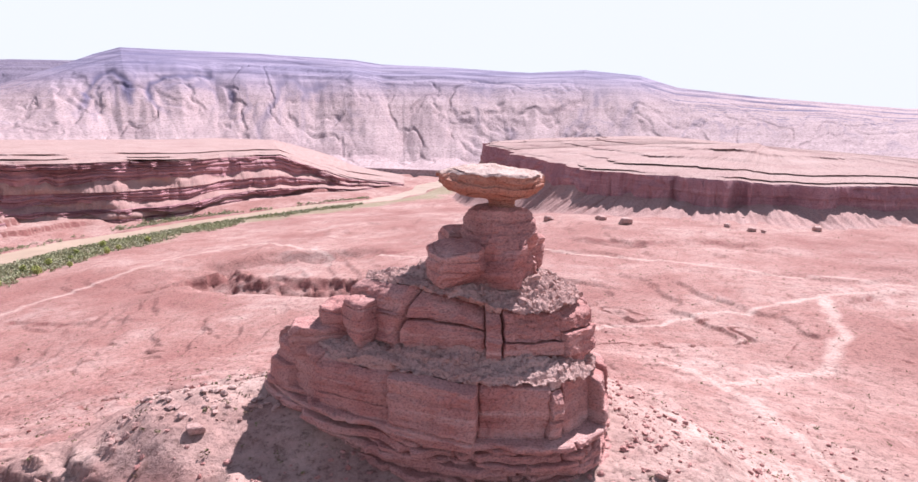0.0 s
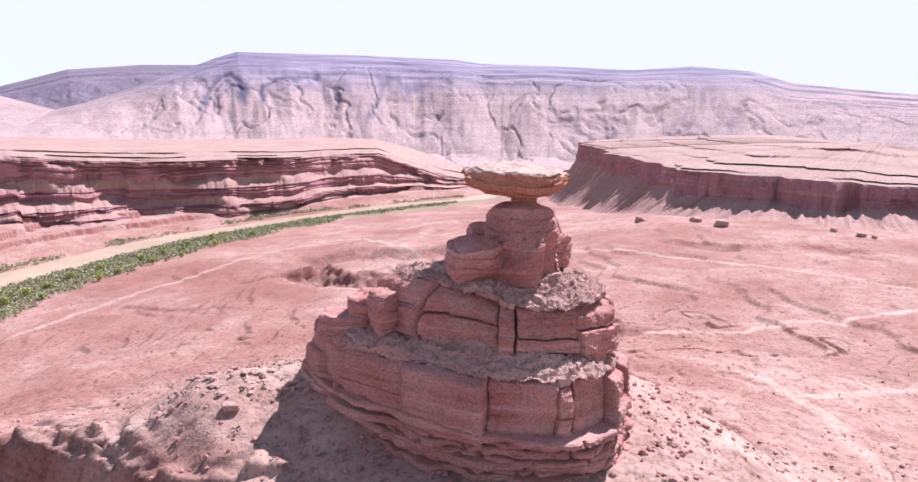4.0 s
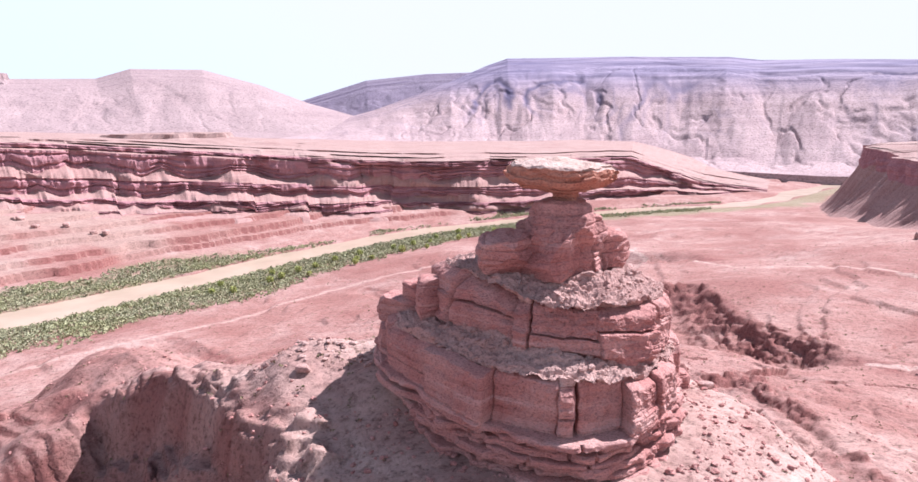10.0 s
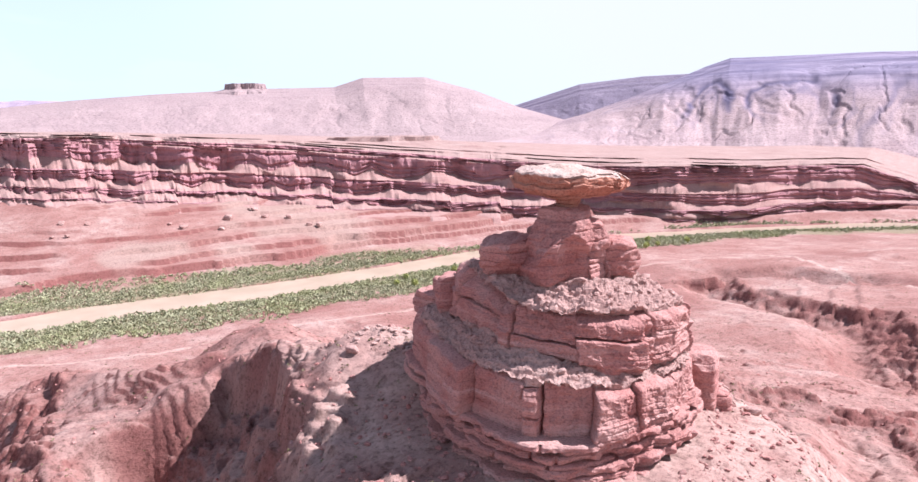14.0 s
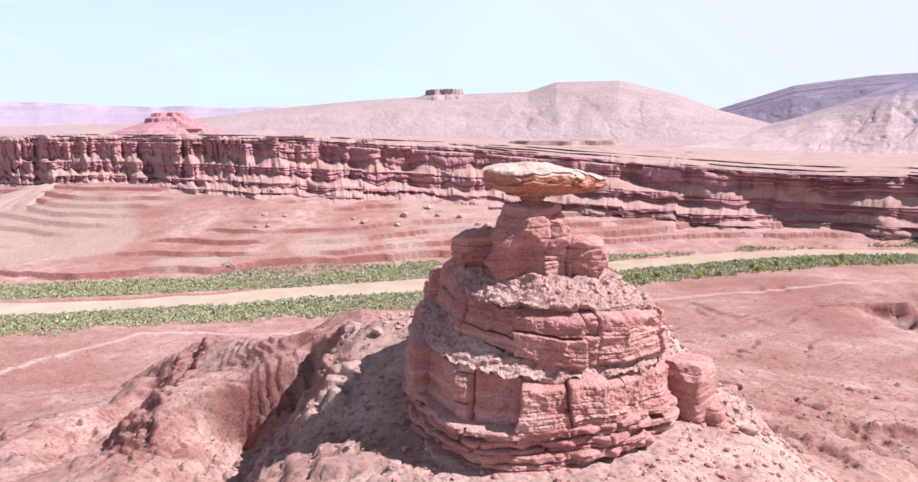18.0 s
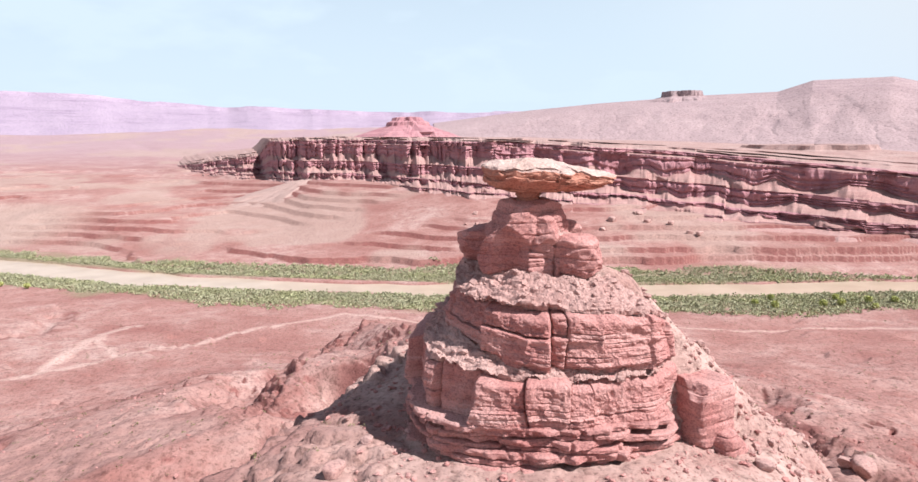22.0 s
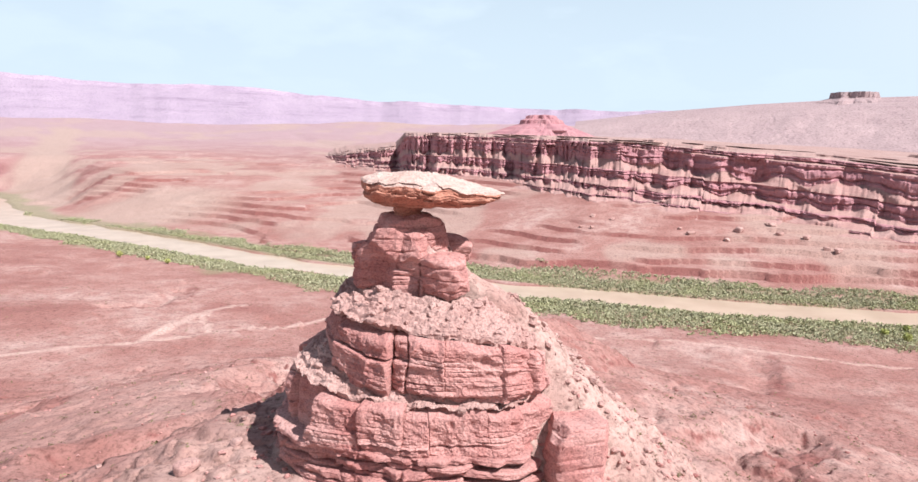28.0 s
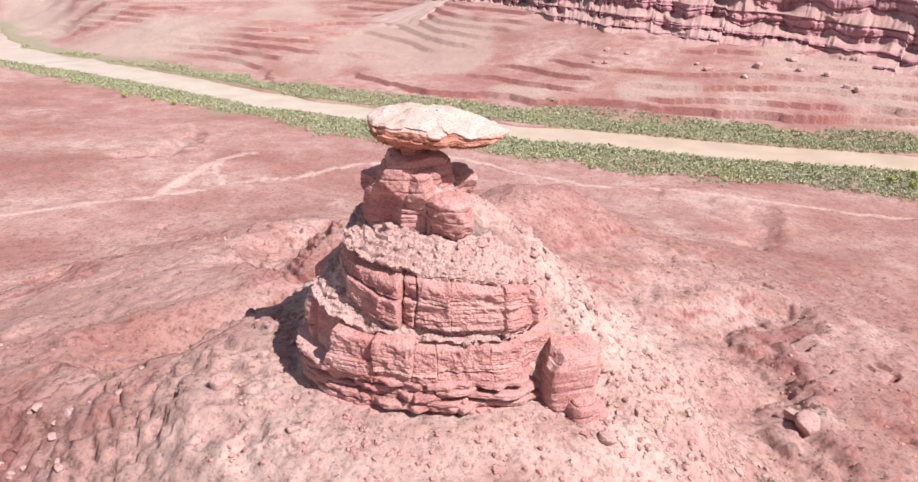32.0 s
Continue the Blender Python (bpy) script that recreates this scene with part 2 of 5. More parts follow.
RED_ROCK = rock_material("red_sandstone", (0.275, 0.105, 0.095), (0.43, 0.190, 0.170), (0.57, 0.355, 0.32), 0.6, strata=((53.6, 0.55), (64.2, 0.5), (78.5, 0.3)))
CAP_ROCK = rock_material("pale_capstone", (0.388, 0.221, 0.180), (0.524, 0.355, 0.297), (0.630, 0.490, 0.445), 0.9)
CLIFF_ROCK = rock_material("far_red_cliff", (0.25, 0.113, 0.13), (0.37, 0.175, 0.192), (0.50, 0.28, 0.285), 0.22, 0.3, relief=1.2)
PLATEAU = rock_material("plateau_ledges", (0.287, 0.158, 0.144), (0.353, 0.223, 0.198), (0.419, 0.296, 0.265), 0.3, 0.2, relief=1.0)
# far ranges and rim: mauve and blue distance haze put into the base colours
MOUNTAIN = rock_material("hazed_limestone_range", (0.290, 0.193, 0.206), (0.387, 0.272, 0.273), (0.484, 0.354, 0.349), 0.07, 0.06, relief=2.5, upper=(120, 250, (0.15, 0.125, 0.205), (0.30, 0.245, 0.325)), veins=(0.14, 0.112, 0.178))
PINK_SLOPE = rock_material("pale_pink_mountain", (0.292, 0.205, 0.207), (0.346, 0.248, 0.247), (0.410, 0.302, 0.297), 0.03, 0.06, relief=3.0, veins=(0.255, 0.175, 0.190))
HAZED_RIM = rock_material("hazed_mauve_rim", (0.25, 0.185, 0.25), (0.325, 0.25, 0.32), (0.39, 0.31, 0.37), 0.05, 0.06, relief=2.0)
HAZED_RIDGE = rock_material("hazed_blue_ridge", (0.163, 0.130, 0.180), (0.200, 0.159, 0.213), (0.252, 0.204, 0.254), 0.06, 0.06, relief=2.5, veins=(0.107, 0.081, 0.135))
TALUS = rock_material("talus", (0.323, 0.166, 0.147), (0.418, 0.247, 0.218), (0.503, 0.347, 0.309), 0.15, 0.8, relief=0.3)
FAR_TALUS = rock_material("far_talus", (0.316, 0.162, 0.149), (0.382, 0.218, 0.195), (0.439, 0.289, 0.260), 0.12, 0.25, relief=0.8)


def ground_material():
    m, nt, b = nodes_of("red_desert_soil", 0.95)
    pos = nt.nodes.new("ShaderNodeNewGeometry").outputs["Position"]
    wide = n_noise(nt, pos, 0.012, (1, 1, 2.5), 5.0, 0.6)
    mid = n_noise(nt, pos, 0.07, (1, 1, 3.0), 8.0, 0.7)
    fine = n_noise(nt, pos, 1.1, (1, 1, 1), 6.0, 0.75)
    col = n_ramp(nt, wide, [(0.36, (0.285, 0.135, 0.116)), (0.5, (0.37, 0.21, 0.182)), (0.64, (0.435, 0.288, 0.253))])
    col = n_mix(nt, n_ramp(nt, mid, [(0.40, (0, 0, 0)), (0.62, (0.75, 0.75, 0.75))]), col, (0.285, 0.132, 0.112))

    def attr(key):
        a = nt.nodes.new("ShaderNodeAttribute")
        a.attribute_name = key
        return a.outputs["Fac"]
    # bare red rock, and shadow painted dark on the steep ledge risers
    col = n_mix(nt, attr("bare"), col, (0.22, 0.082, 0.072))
    # mauve distance haze, mixed into the soil colour
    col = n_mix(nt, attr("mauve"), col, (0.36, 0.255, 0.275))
    col = n_mix(nt, attr("clay"), col, (0.39, 0.28, 0.235))
    col = n_mix(nt, attr("pale"), col, (0.50, 0.345, 0.298))
    col = n_mix(nt, attr("grass"), col, (0.24, 0.22, 0.13))
    # soil grain, darkened in the low spots as painted shade of small hollows
    col = n_mix(nt, 0.8, col, n_ramp(nt, fine, [(0.33, (0.28, 0.24, 0.23)), (0.46, (0.97, 0.97, 0.97)), (0.8, (1.25, 1.25, 1.25))]), "MULTIPLY")
    speck = n_noise(nt, pos, 0.42, (1, 1, 1), 7.0, 0.75)
    col = n_mix(nt, 0.8, col, n_ramp(nt, speck, [(0.36, (0.48, 0.43, 0.41)), (0.48, (0.98, 0.98, 0.98)), (0.68, (1.16, 1.15, 1.14))]), "MULTIPLY")
    nt.links.new(col, b.inputs["Base Color"])
    n_bump(nt, b, [(mid, 0.6, 1.2), (speck, 0.6, 0.6), (fine, 0.8, 0.35)])
    return m


SOIL = ground_material()


def water_material():
    m, nt, b = nodes_of("silty_river_water", 0.25)
    pos = nt.nodes.new("ShaderNodeNewGeometry").outputs["Position"]
    col = n_ramp(nt, n_noise(nt, pos, 0.03, (1, 1, 1)), [(0.35, (0.41, 0.305, 0.225)), (0.65, (0.48, 0.365, 0.275))])
    nt.links.new(col, b.inputs["Base Color"])
    n_bump(nt, b, [(n_noise(nt, pos, 0.5), 0.15, 0.1)])
    return m


WATER = water_material()


def leaf_material(name, dark, light):
    m, nt, b = nodes_of(name, 0.8)
    geo = nt.nodes.new("ShaderNodeNewGeometry")
    big = n_noise(nt, geo.outputs["Position"], 0.025, (1, 1, 1), 3.0)
    col = n_ramp(nt, geo.outputs["Random Per Island"], [(0.0, dark), (1.0, light)])
    col = n_mix(nt, n_ramp(nt, big, [(0.45, (0, 0, 0)), (0.65, (0.35, 0.35, 0.35))]), col, (0.33, 0.34, 0.14))
    nt.links.new(col, b.inputs["Base Color"])
    return m


WILLOW = leaf_material("riverside_leaves", (0.23, 0.225, 0.13), (0.43, 0.405, 0.26))
SCRUB = leaf_material("desert_scrub", (0.12, 0.09, 0.05), (0.22, 0.17, 0.10))

# ---- the lie of the land ----
RIVER = [(-1272, -1083), (-942, -764), (-876, -621), (-799, -451), (-711, -280), (-636, -148), (-575, 38), (-548, 138), (-526, 248), (-511, 336), (-500, 435), (-493, 567), (-480, 666), (-460, 765), (-434, 837), (-350, 998), (-207, 1178), (-117, 1260), (-68, 1354), (-29, 1535), (37, 1755), (59, 2030)]
RIVER_Z = -57.0
CLIFF_FOOT = [(4, 1290), (8, 1215), (12, 1150), (22, 1020), (28, 975), (36, 920), (50, 895), (58, 890), (69, 905), (76.5, 935), (83.5, 985), (91, 1130), (96, 1235), (98, 1285), (100.5, 1425), (103, 1540), (106, 1700), (108, 1900), (110, 2200)]
CLIFF_FOOT_Z = [(4, -52), (12, -50), (28, -44), (41, -36), (58, -22), (69, -8), (83, 5), (96, 10), (106, 15), (110, 30)]
CLIFF_RIM_Z = [(4, -44), (9, -24), (15, 28), (28, 36), (36, 39), (50, 57), (65, 77), (80, 92), (95, 97), (100.5, 95), (101.3, 62), (104, 52), (106.5, 36), (108, 24), (110, 12)]
EAST_Z = [(75, -54), (165, -47), (250, -41), (300, -33), (400, -26), (470, -19), (560, -6), (700, -2)]
SPURS = [  # crests of the ridges west of the butte: x, y, height
    [(-35, 104, 48), (-66, 113, 42), (-105, 121, 33), (-150, 141, 25), (-170, 149, 17), (-215, 165, -14)],
    [(-110, 119, 29), (-150, 102, 17), (-203, 84, 7), (-262, 78, -18)],
]


def polar(x, y):
    """Bearing in degrees (0 along +y, growing towards -x) and distance from the butte's axis."""
    return np.degrees(np.arctan2(-(x - HUB[0]), y - HUB[1])), np.hypot(x - HUB[0], y - HUB[1])


def terrace(z, step, sharp, wob):
    q = z / step + wob
    f = q - np.floor(q)
    return step * (np.floor(q) + smooth(0.5 - sharp, 0.5 + sharp, f) - wob)


SCARPS = [  # line (high ground to its left), drop, reach
    ([(-116, 112), (-100, 110), (-86, 112), (-74, 107), (-60, 104), (-45, 96), (-33, 95), (-24, 85), (-8, 74), (10, 66)], 22.0, 60.0),
    ([(-240, 86), (-192, 80), (-165, 66), (-138, 72), (-128, 58), (-104, 60), (-84, 66), (-70, 58)], 13.0, 45.0),
    ([(-40, 592), (-93, 579), (-150, 588), (-174, 580), (-150, 545), (-86, 515), (-40, 492), (-14, 440), (22, 372), (48, 352), (75, 330)], 13.0, 60.0),
    ([(6, 0), (16, 34), (22, 58), (26, 76), (34, 92), (46, 108)], 5.0, 40.0),
    ([(-20, 225), (0, 252), (14, 250), (24, 268), (45, 225), (60, 176), (75, 150)], 7.0, 30.0),
    ([(-85, 235), (-60, 208), (-27, 212), (-12, 200), (10, 208), (25, 200)], 7.0, 30.0),
    ([(-470, -166), (-420, -148), (-370, -142), (-330, -175)], 5.0, 30.0),
    ([(-300, 470), (-262, 455), (-222, 446), (-190, 430)], 4.5, 24.0),
    ([(-330, 300), (-290, 290), (-255, 278), (-225, 262)], 4.0, 24.0),
    ([(-130, -60), (-112, -38), (-98, -30), (-84, -40)], 7.0, 30.0),
    ([(113, 588), (155, 553), (210, 561), (268, 538)], 4.0, 30.0),
]


def land(x, y):
    """Height of the ground at arrays x, y."""
    b, r = polar(x, y)
    d, side, run = way_to(x, y, RIVER)
    d = d + 9 * fbm(x / 60, y / 60, octaves=2, seed=3)
    half = table(y, [(-770, 44), (-220, 31), (110, 26), (1210, 22)])
    east = table(d, EAST_Z) + 2.2 * fbm(x / 90, y / 90, octaves=4, seed=11) * smooth(80, 160, d)
    # the hill that the butte stands on
    u = np.degrees(np.arctan2(y - HUB[1], x - HUB[0]))
    south = np.exp(-((((u + 78 + 180) % 360) - 180) / 42.0) ** 2)
    west = np.exp(-((((u - 184 + 180) % 360) - 180) / 30.0) ** 2)
    re = np.maximum(r - 24 - 9 * west, 0) / (1 + 0.55 * south * smooth(200, 60, r) + 0.8 * west * smooth(230, 80, r))
    hill = table(re, [(0, 45), (14, 42.5), (36, 26), (60, 18), (120, 6), (170, -5), (230, -28), (300, -60), (700, -200)]) + 8.0 * west * smooth(60, 10, re)
    hill = hill + 1.3 * fbm(x / 14, y / 14, octaves=5, seed=21) * smooth(24, 50, r)
    k = 5.0
    east = np.where(r < 620, k * np.logaddexp(east / k, hill / k), east)
    east = np.where(r < 40, np.maximum(east, hill), east)
    near = r < 330                                # spurs west of the butte
    nx, ny = x[near], y[near]
    crest = east[near]
    for spur in SPURS:
        flat = [p[:2] for p in spur]
        s, sd, rn = way_to(nx + 5 * fbm(nx / 30, ny / 30, octaves=2, seed=36), ny + 5 * fbm(nx / 30, ny / 30, octaves=2, seed=37), flat)
        gone = np.concatenate([[0], np.cumsum([math.hypot(q[0] - p[0], q[1] - p[1]) for p, q in zip(flat[:-1], flat[1:])])])
        top = np.interp(rn, gone, [p[2] for p in spur]) + 2.0 * fbm(nx / 16, ny / 16, octaves=3, seed=38)
        crest = np.maximum(crest, top - 0.42 * np.maximum(s - 4, 0) - 0.004 * s * s)
    east[near] = crest
    rill = np.abs(fbm(x / 26 + 9, y / 26, octaves=3, seed=26))
    east = east - 0.7 * smooth(0.12, 0.0, rill) * smooth(45, 90, r) * smooth(400, 250, r)
    led = terrace(east, 1.9, 0.05, 0.6 * fbm(x / 130, y / 130, octaves=3, seed=33))
    east = east + (led - east) * smooth(-0.25, 0.2, fbm(x / 75, y / 75, octaves=3, seed=29)) * smooth(50, 90, r) * smooth(100, 150, d)
    east = east + 0.26 * fbm(x / 3.2, y / 3.2, octaves=3, seed=35) * smooth(420, 200, r)
    east = east + 6.5 * np.exp(-((x + 20) / 130) ** 2 - ((y - 430) / 75) ** 2)
    for line, drop, reach in SCARPS:
        pts = np.array(line, float)
        box = (x > pts[:, 0].min() - reach - 8) & (x < pts[:, 0].max() + reach + 8) & (y > pts[:, 1].min() - reach - 8) & (y < pts[:, 1].max() + reach + 8)
        if not box.any():
            continue
        px, py = x[box], y[box]
        long = sum(math.hypot(q[0] - p[0], q[1] - p[1]) for p, q in zip(line[:-1], line[1:]))
        down = 0.0
        for k, (share, off, wide) in enumerate(((0.34, 0.0, 5.0), (0.20, 5.5, 4.0), (0.18, 10.5, 4.0), (0.28, 14.0, 12.0))):
            wx = px + 5.0 * fbm(px / 18, py / 18, octaves=2, seed=31 + k)
            wy = py + 5.0 * fbm(px / 18, py / 18, octaves=2, seed=47 + k)
            s, sd, rn = way_to(wx, wy, line)
            s = np.where(sd < 0, s, -s)
            down = down + share * smooth(off, off + wide, s)
        ends = smooth(0, 0.09 * long, rn) * smooth(0, 0.09 * long, long - rn)
        rock = smooth(-6, 1, s) * smooth(0.75 * reach, 8, s) * ends * min(1.0, drop / 12)
        crag = 2.2 * (np.abs(fbm(px / 9, py / 9, octaves=4, seed=58, gain=0.62)) - 0.3) + 0.5 * fbm(px / 2.6, py / 2.6, octaves=3, seed=59)
        east[box] += crag * rock - drop * down * (1 - smooth(reach * 0.4, reach, s)) * ends
        body = east[box]
        east[box] = body + 0.7 * rock * (terrace(body, 2.7, 0.14, 0.5 * fbm(px / 12, py / 12, octaves=3, seed=60)) - body)
    # broken ledges on the slope south of the butte
    patch = smooth(46, 24, np.hypot(x - 16, (y - 46) * 0.8))
    crack = np.abs(fbm(x / 9 + 3, y / 9, octaves=3, seed=55, gain=0.6))
    cut = terrace(east, 2.2, 0.07, 0.7 * fbm(x / 14, y / 14, octaves=3, seed=56))
    east = east + patch * (0.9 * (cut - east) - 1.7 * smooth(0.12, 0.0, crack))
    # loose slope that buries the tiers on the north side
    deg = u % 360
    slope = np.interp(r, (5, 12, 25, 35, 50, 62), (74.5, 71.5, 60.0, 49.5, 36.0, 20.0)) - 12 * (1 - smooth(60, 84, deg) * smooth(190, 145, deg))
    slope = slope + 0.9 * fbm(x / 4, y / 4, octaves=5, seed=601) + 1.6 * np.maximum(fbm(x / 8, y / 8, octaves=3, seed=603) - 0.15, 0)
    east = np.where((deg > 58) & (deg < 192) & (r < 62), np.maximum(east, slope), east)
    # the far bank, in ledges up to the foot of the cliffs
    foot, foot_z = table(b, CLIFF_FOOT), table(b, CLIFF_FOOT_Z)
    room = np.maximum(foot - r, 0)
    q = d / (d + room + 1)
    bank = -55 + (foot_z + 55) * smooth(0.12, 1.02, q) + 2.5 * fbm(x / 240, y / 240, octaves=2, seed=5) * smooth(60, 160, d)
    edge = d + 16 * fbm(x / 70, y / 70, octaves=3, seed=6)
    bank = bank + 6.5 * smooth(113, 118, edge) * smooth(-160, 0, y)
    far = table(r, [(600, -50), (900, -30), (1300, -10), (1900, 17), (2800, 62), (4000, 150), (4900, 190)]) + 7 * fbm(x / 420, y / 420, octaves=3, seed=14)
    wsw = np.maximum(smooth(95, 114, b) * smooth(100, 260, d), smooth(68, 80, b) * smooth(foot + 650, foot + 950, r))
    bank = bank * (1 - wsw) + np.minimum(far, 400) * wsw
    cut_bank = terrace(bank, 8.5, 0.008, 0.55 * fbm(x / 420, y / 420, octaves=2, seed=8) + 0.10 * fbm(x / 40, y / 40, octaves=3, seed=9))
    here = smooth(-0.5, 0.0, fbm(x / 210, y / 210, octaves=3, seed=10)) * smooth(2600, 1500, r)
    bank = np.where(d > 60, bank + (cut_bank - bank) * here * 0.6, bank)
    z = np.where(side > 0, bank, east)
    z = np.where(d < 70, -55 + (z + 55) * smooth(35, 70, d), z)
    z = RIVER_Z - 3 + (z - RIVER_Z + 3) * smooth(half - 6, half + 5, d)
    # the plain under the ranges
    z = np.where(r > 1500, np.minimum(z, -34 + 254 * smooth(66, 80, b)), z)
    return z


def ground_sheet():
    bear = np.concatenate([np.arange(-42, 134, 0.24), np.arange(134, 318, 0.7)])
    rings = np.concatenate([np.arange(5, 130, 0.8), np.arange(130, 260, 1.0), np.arange(260, 330, 1.6), np.arange(330, 480, 3.0), np.arange(480, 880, 3.2), np.arange(880, 1500, 4.0), np.arange(1500, 2100, 8), np.arange(2100, 4950, 60)])
    B, R = np.meshgrid(np.radians(bear), rings, indexing="ij")
    X, Y = HUB[0] - R * np.sin(B), HUB[1] + R * np.cos(B)
    Z = land(X, Y)
    b, r = np.degrees(B), R
    d, side, run = way_to(X, Y, RIVER)
    clay = smooth(0.05, 0.45, fbm(X / 170, Y / 120, octaves=3, seed=61)) * (side > 0) * smooth(90, 150, d) * 0.6
    clay = np.maximum(clay, 0.8 * smooth(1.0, 0.4, np.hypot((X + 1000) / 160, (Y + 520) / 210)))
    bar, _, _ = way_to(X, Y, [(-710, -560), (-910, -710), (-1040, -775), (-1370, -995), (-1765, -1250), (-2500, -1720)])
    clay = np.maximum(clay, 0.85 * smooth(75, 35, bar + 25 * fbm(X / 90, Y / 90, octaves=2, seed=63)) * (side > 0))
    pale = np.zeros_like(X)
    for line, wide in TRACKS:
        s, _, _ = way_to(X + 2.5 * vnoise(X / 11, Y / 11, seed=70), Y + 2.5 * vnoise(X / 11, Y / 11, seed=71), line)
        pale = np.maximum(pale, smooth(wide * 1.1, wide * 0.3, s) * (0.78 + 0.22 * vnoise(X / 9, Y / 9, seed=72)))
    pale = np.maximum(pale, 0.3 * smooth(0.1, 0.6, fbm(X / 60, Y / 60, octaves=3, seed=66)) * smooth(300, 60, r))
    pale = np.maximum(pale, smooth(125, 45, r + 40 * fbm(X / 35, Y / 35, octaves=4, seed=67)) * (0.62 + 0.3 * fbm(X / 7, Y / 7, octaves=4, seed=69)))
    pale = np.clip(pale, 0, 1)
    grass = smooth(100, 60, d + 22 * fbm(X / 40, Y / 40, octaves=3, seed=68)) * smooth(26, 34, d) * 0.7 * np.where(side > 0, smooth(640, 420, Y), 1)
    bare = 0.5 * smooth(48, 20, np.hypot(X - 16, (Y - 46) * 0.8))
    pale = pale * (1 - bare)
    for line, drop, reach in SCARPS:
        s, sd, rn = way_to(X, Y, line)
        bare = np.maximum(bare, smooth(0.45 * reach, 0.1 * reach, s) * np.where(sd < 0, 1, smooth(5, 0, s)) * (0.5 + 0.5 * fbm(X / 9, Y / 9, octaves=4, seed=74)))
    # steep risers: exposed rock, darkened further to paint in their shade
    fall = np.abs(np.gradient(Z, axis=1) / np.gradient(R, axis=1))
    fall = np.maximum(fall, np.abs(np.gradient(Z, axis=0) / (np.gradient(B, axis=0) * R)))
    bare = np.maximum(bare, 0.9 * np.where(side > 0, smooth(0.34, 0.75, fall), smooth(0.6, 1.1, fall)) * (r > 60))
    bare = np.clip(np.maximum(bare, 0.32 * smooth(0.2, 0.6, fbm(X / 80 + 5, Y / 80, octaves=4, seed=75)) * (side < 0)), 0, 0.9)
    # mauve: haze painted into the soil, stronger farther out
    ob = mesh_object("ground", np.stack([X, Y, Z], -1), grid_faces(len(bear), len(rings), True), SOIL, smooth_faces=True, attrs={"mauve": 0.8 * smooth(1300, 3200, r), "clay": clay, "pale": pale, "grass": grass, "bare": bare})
    tagged(ob, "pinkish red desert soil with ledges, gullies and pale dirt tracks", "ground", kind="structure")


TRACKS = [
    ([(-80, 603), (13, 558), (69, 530), (134, 497), (194, 446), (220, 427), (310, 395)], 2.6),
    ([(68, 332), (110, 335), (144, 355), (161, 347), (219, 382), (270, 390)], 2.6),
    ([(90, 262), (99, 232), (113, 239), (134, 252), (156, 260), (190, 310), (219, 382)], 4.2),
    ([(99, 232), (101, 207), (95, 181), (98, 140)], 3.4),
    ([(-440, 60), (-400, 120), (-372, 174), (-368, 216), (-355, 260), (-345, 300), (-340, 340), (-328, 440), (-316, 530), (-296, 570), (-266, 676), (-217, 743), (-80, 603)], 3.0),
    ([(-60, -250), (-200, -153), (-244, -111), (-288, -66), (-340, -32), (-385, -6), (-440, 60)], 4.0),
    ([(-262, -98), (-310, -100), (-366, -107), (-398, -92)], 5.0),
    ([(-288, -66), (-322, -88), (-366, -107)], 3.6),
]


def strip_object(name, bear, R, Z, material, parent=None, label="", smooth_faces=False, attrs=None):
    """A sheet over bearings, row by row outwards."""
    a = np.radians(bear)[:, None]
    P = np.stack([HUB[0] - R * np.sin(a), HUB[1] + R * np.cos(a), Z], -1)
    return mesh_object(name, P, grid_faces(len(bear), R.shape[1]), material, parent, label, smooth_faces, attrs)


def ridged(a, b, seed, octaves=3):
    return 1 - np.abs(fbm(a, b, octaves=octaves, seed=seed)) * 1.6


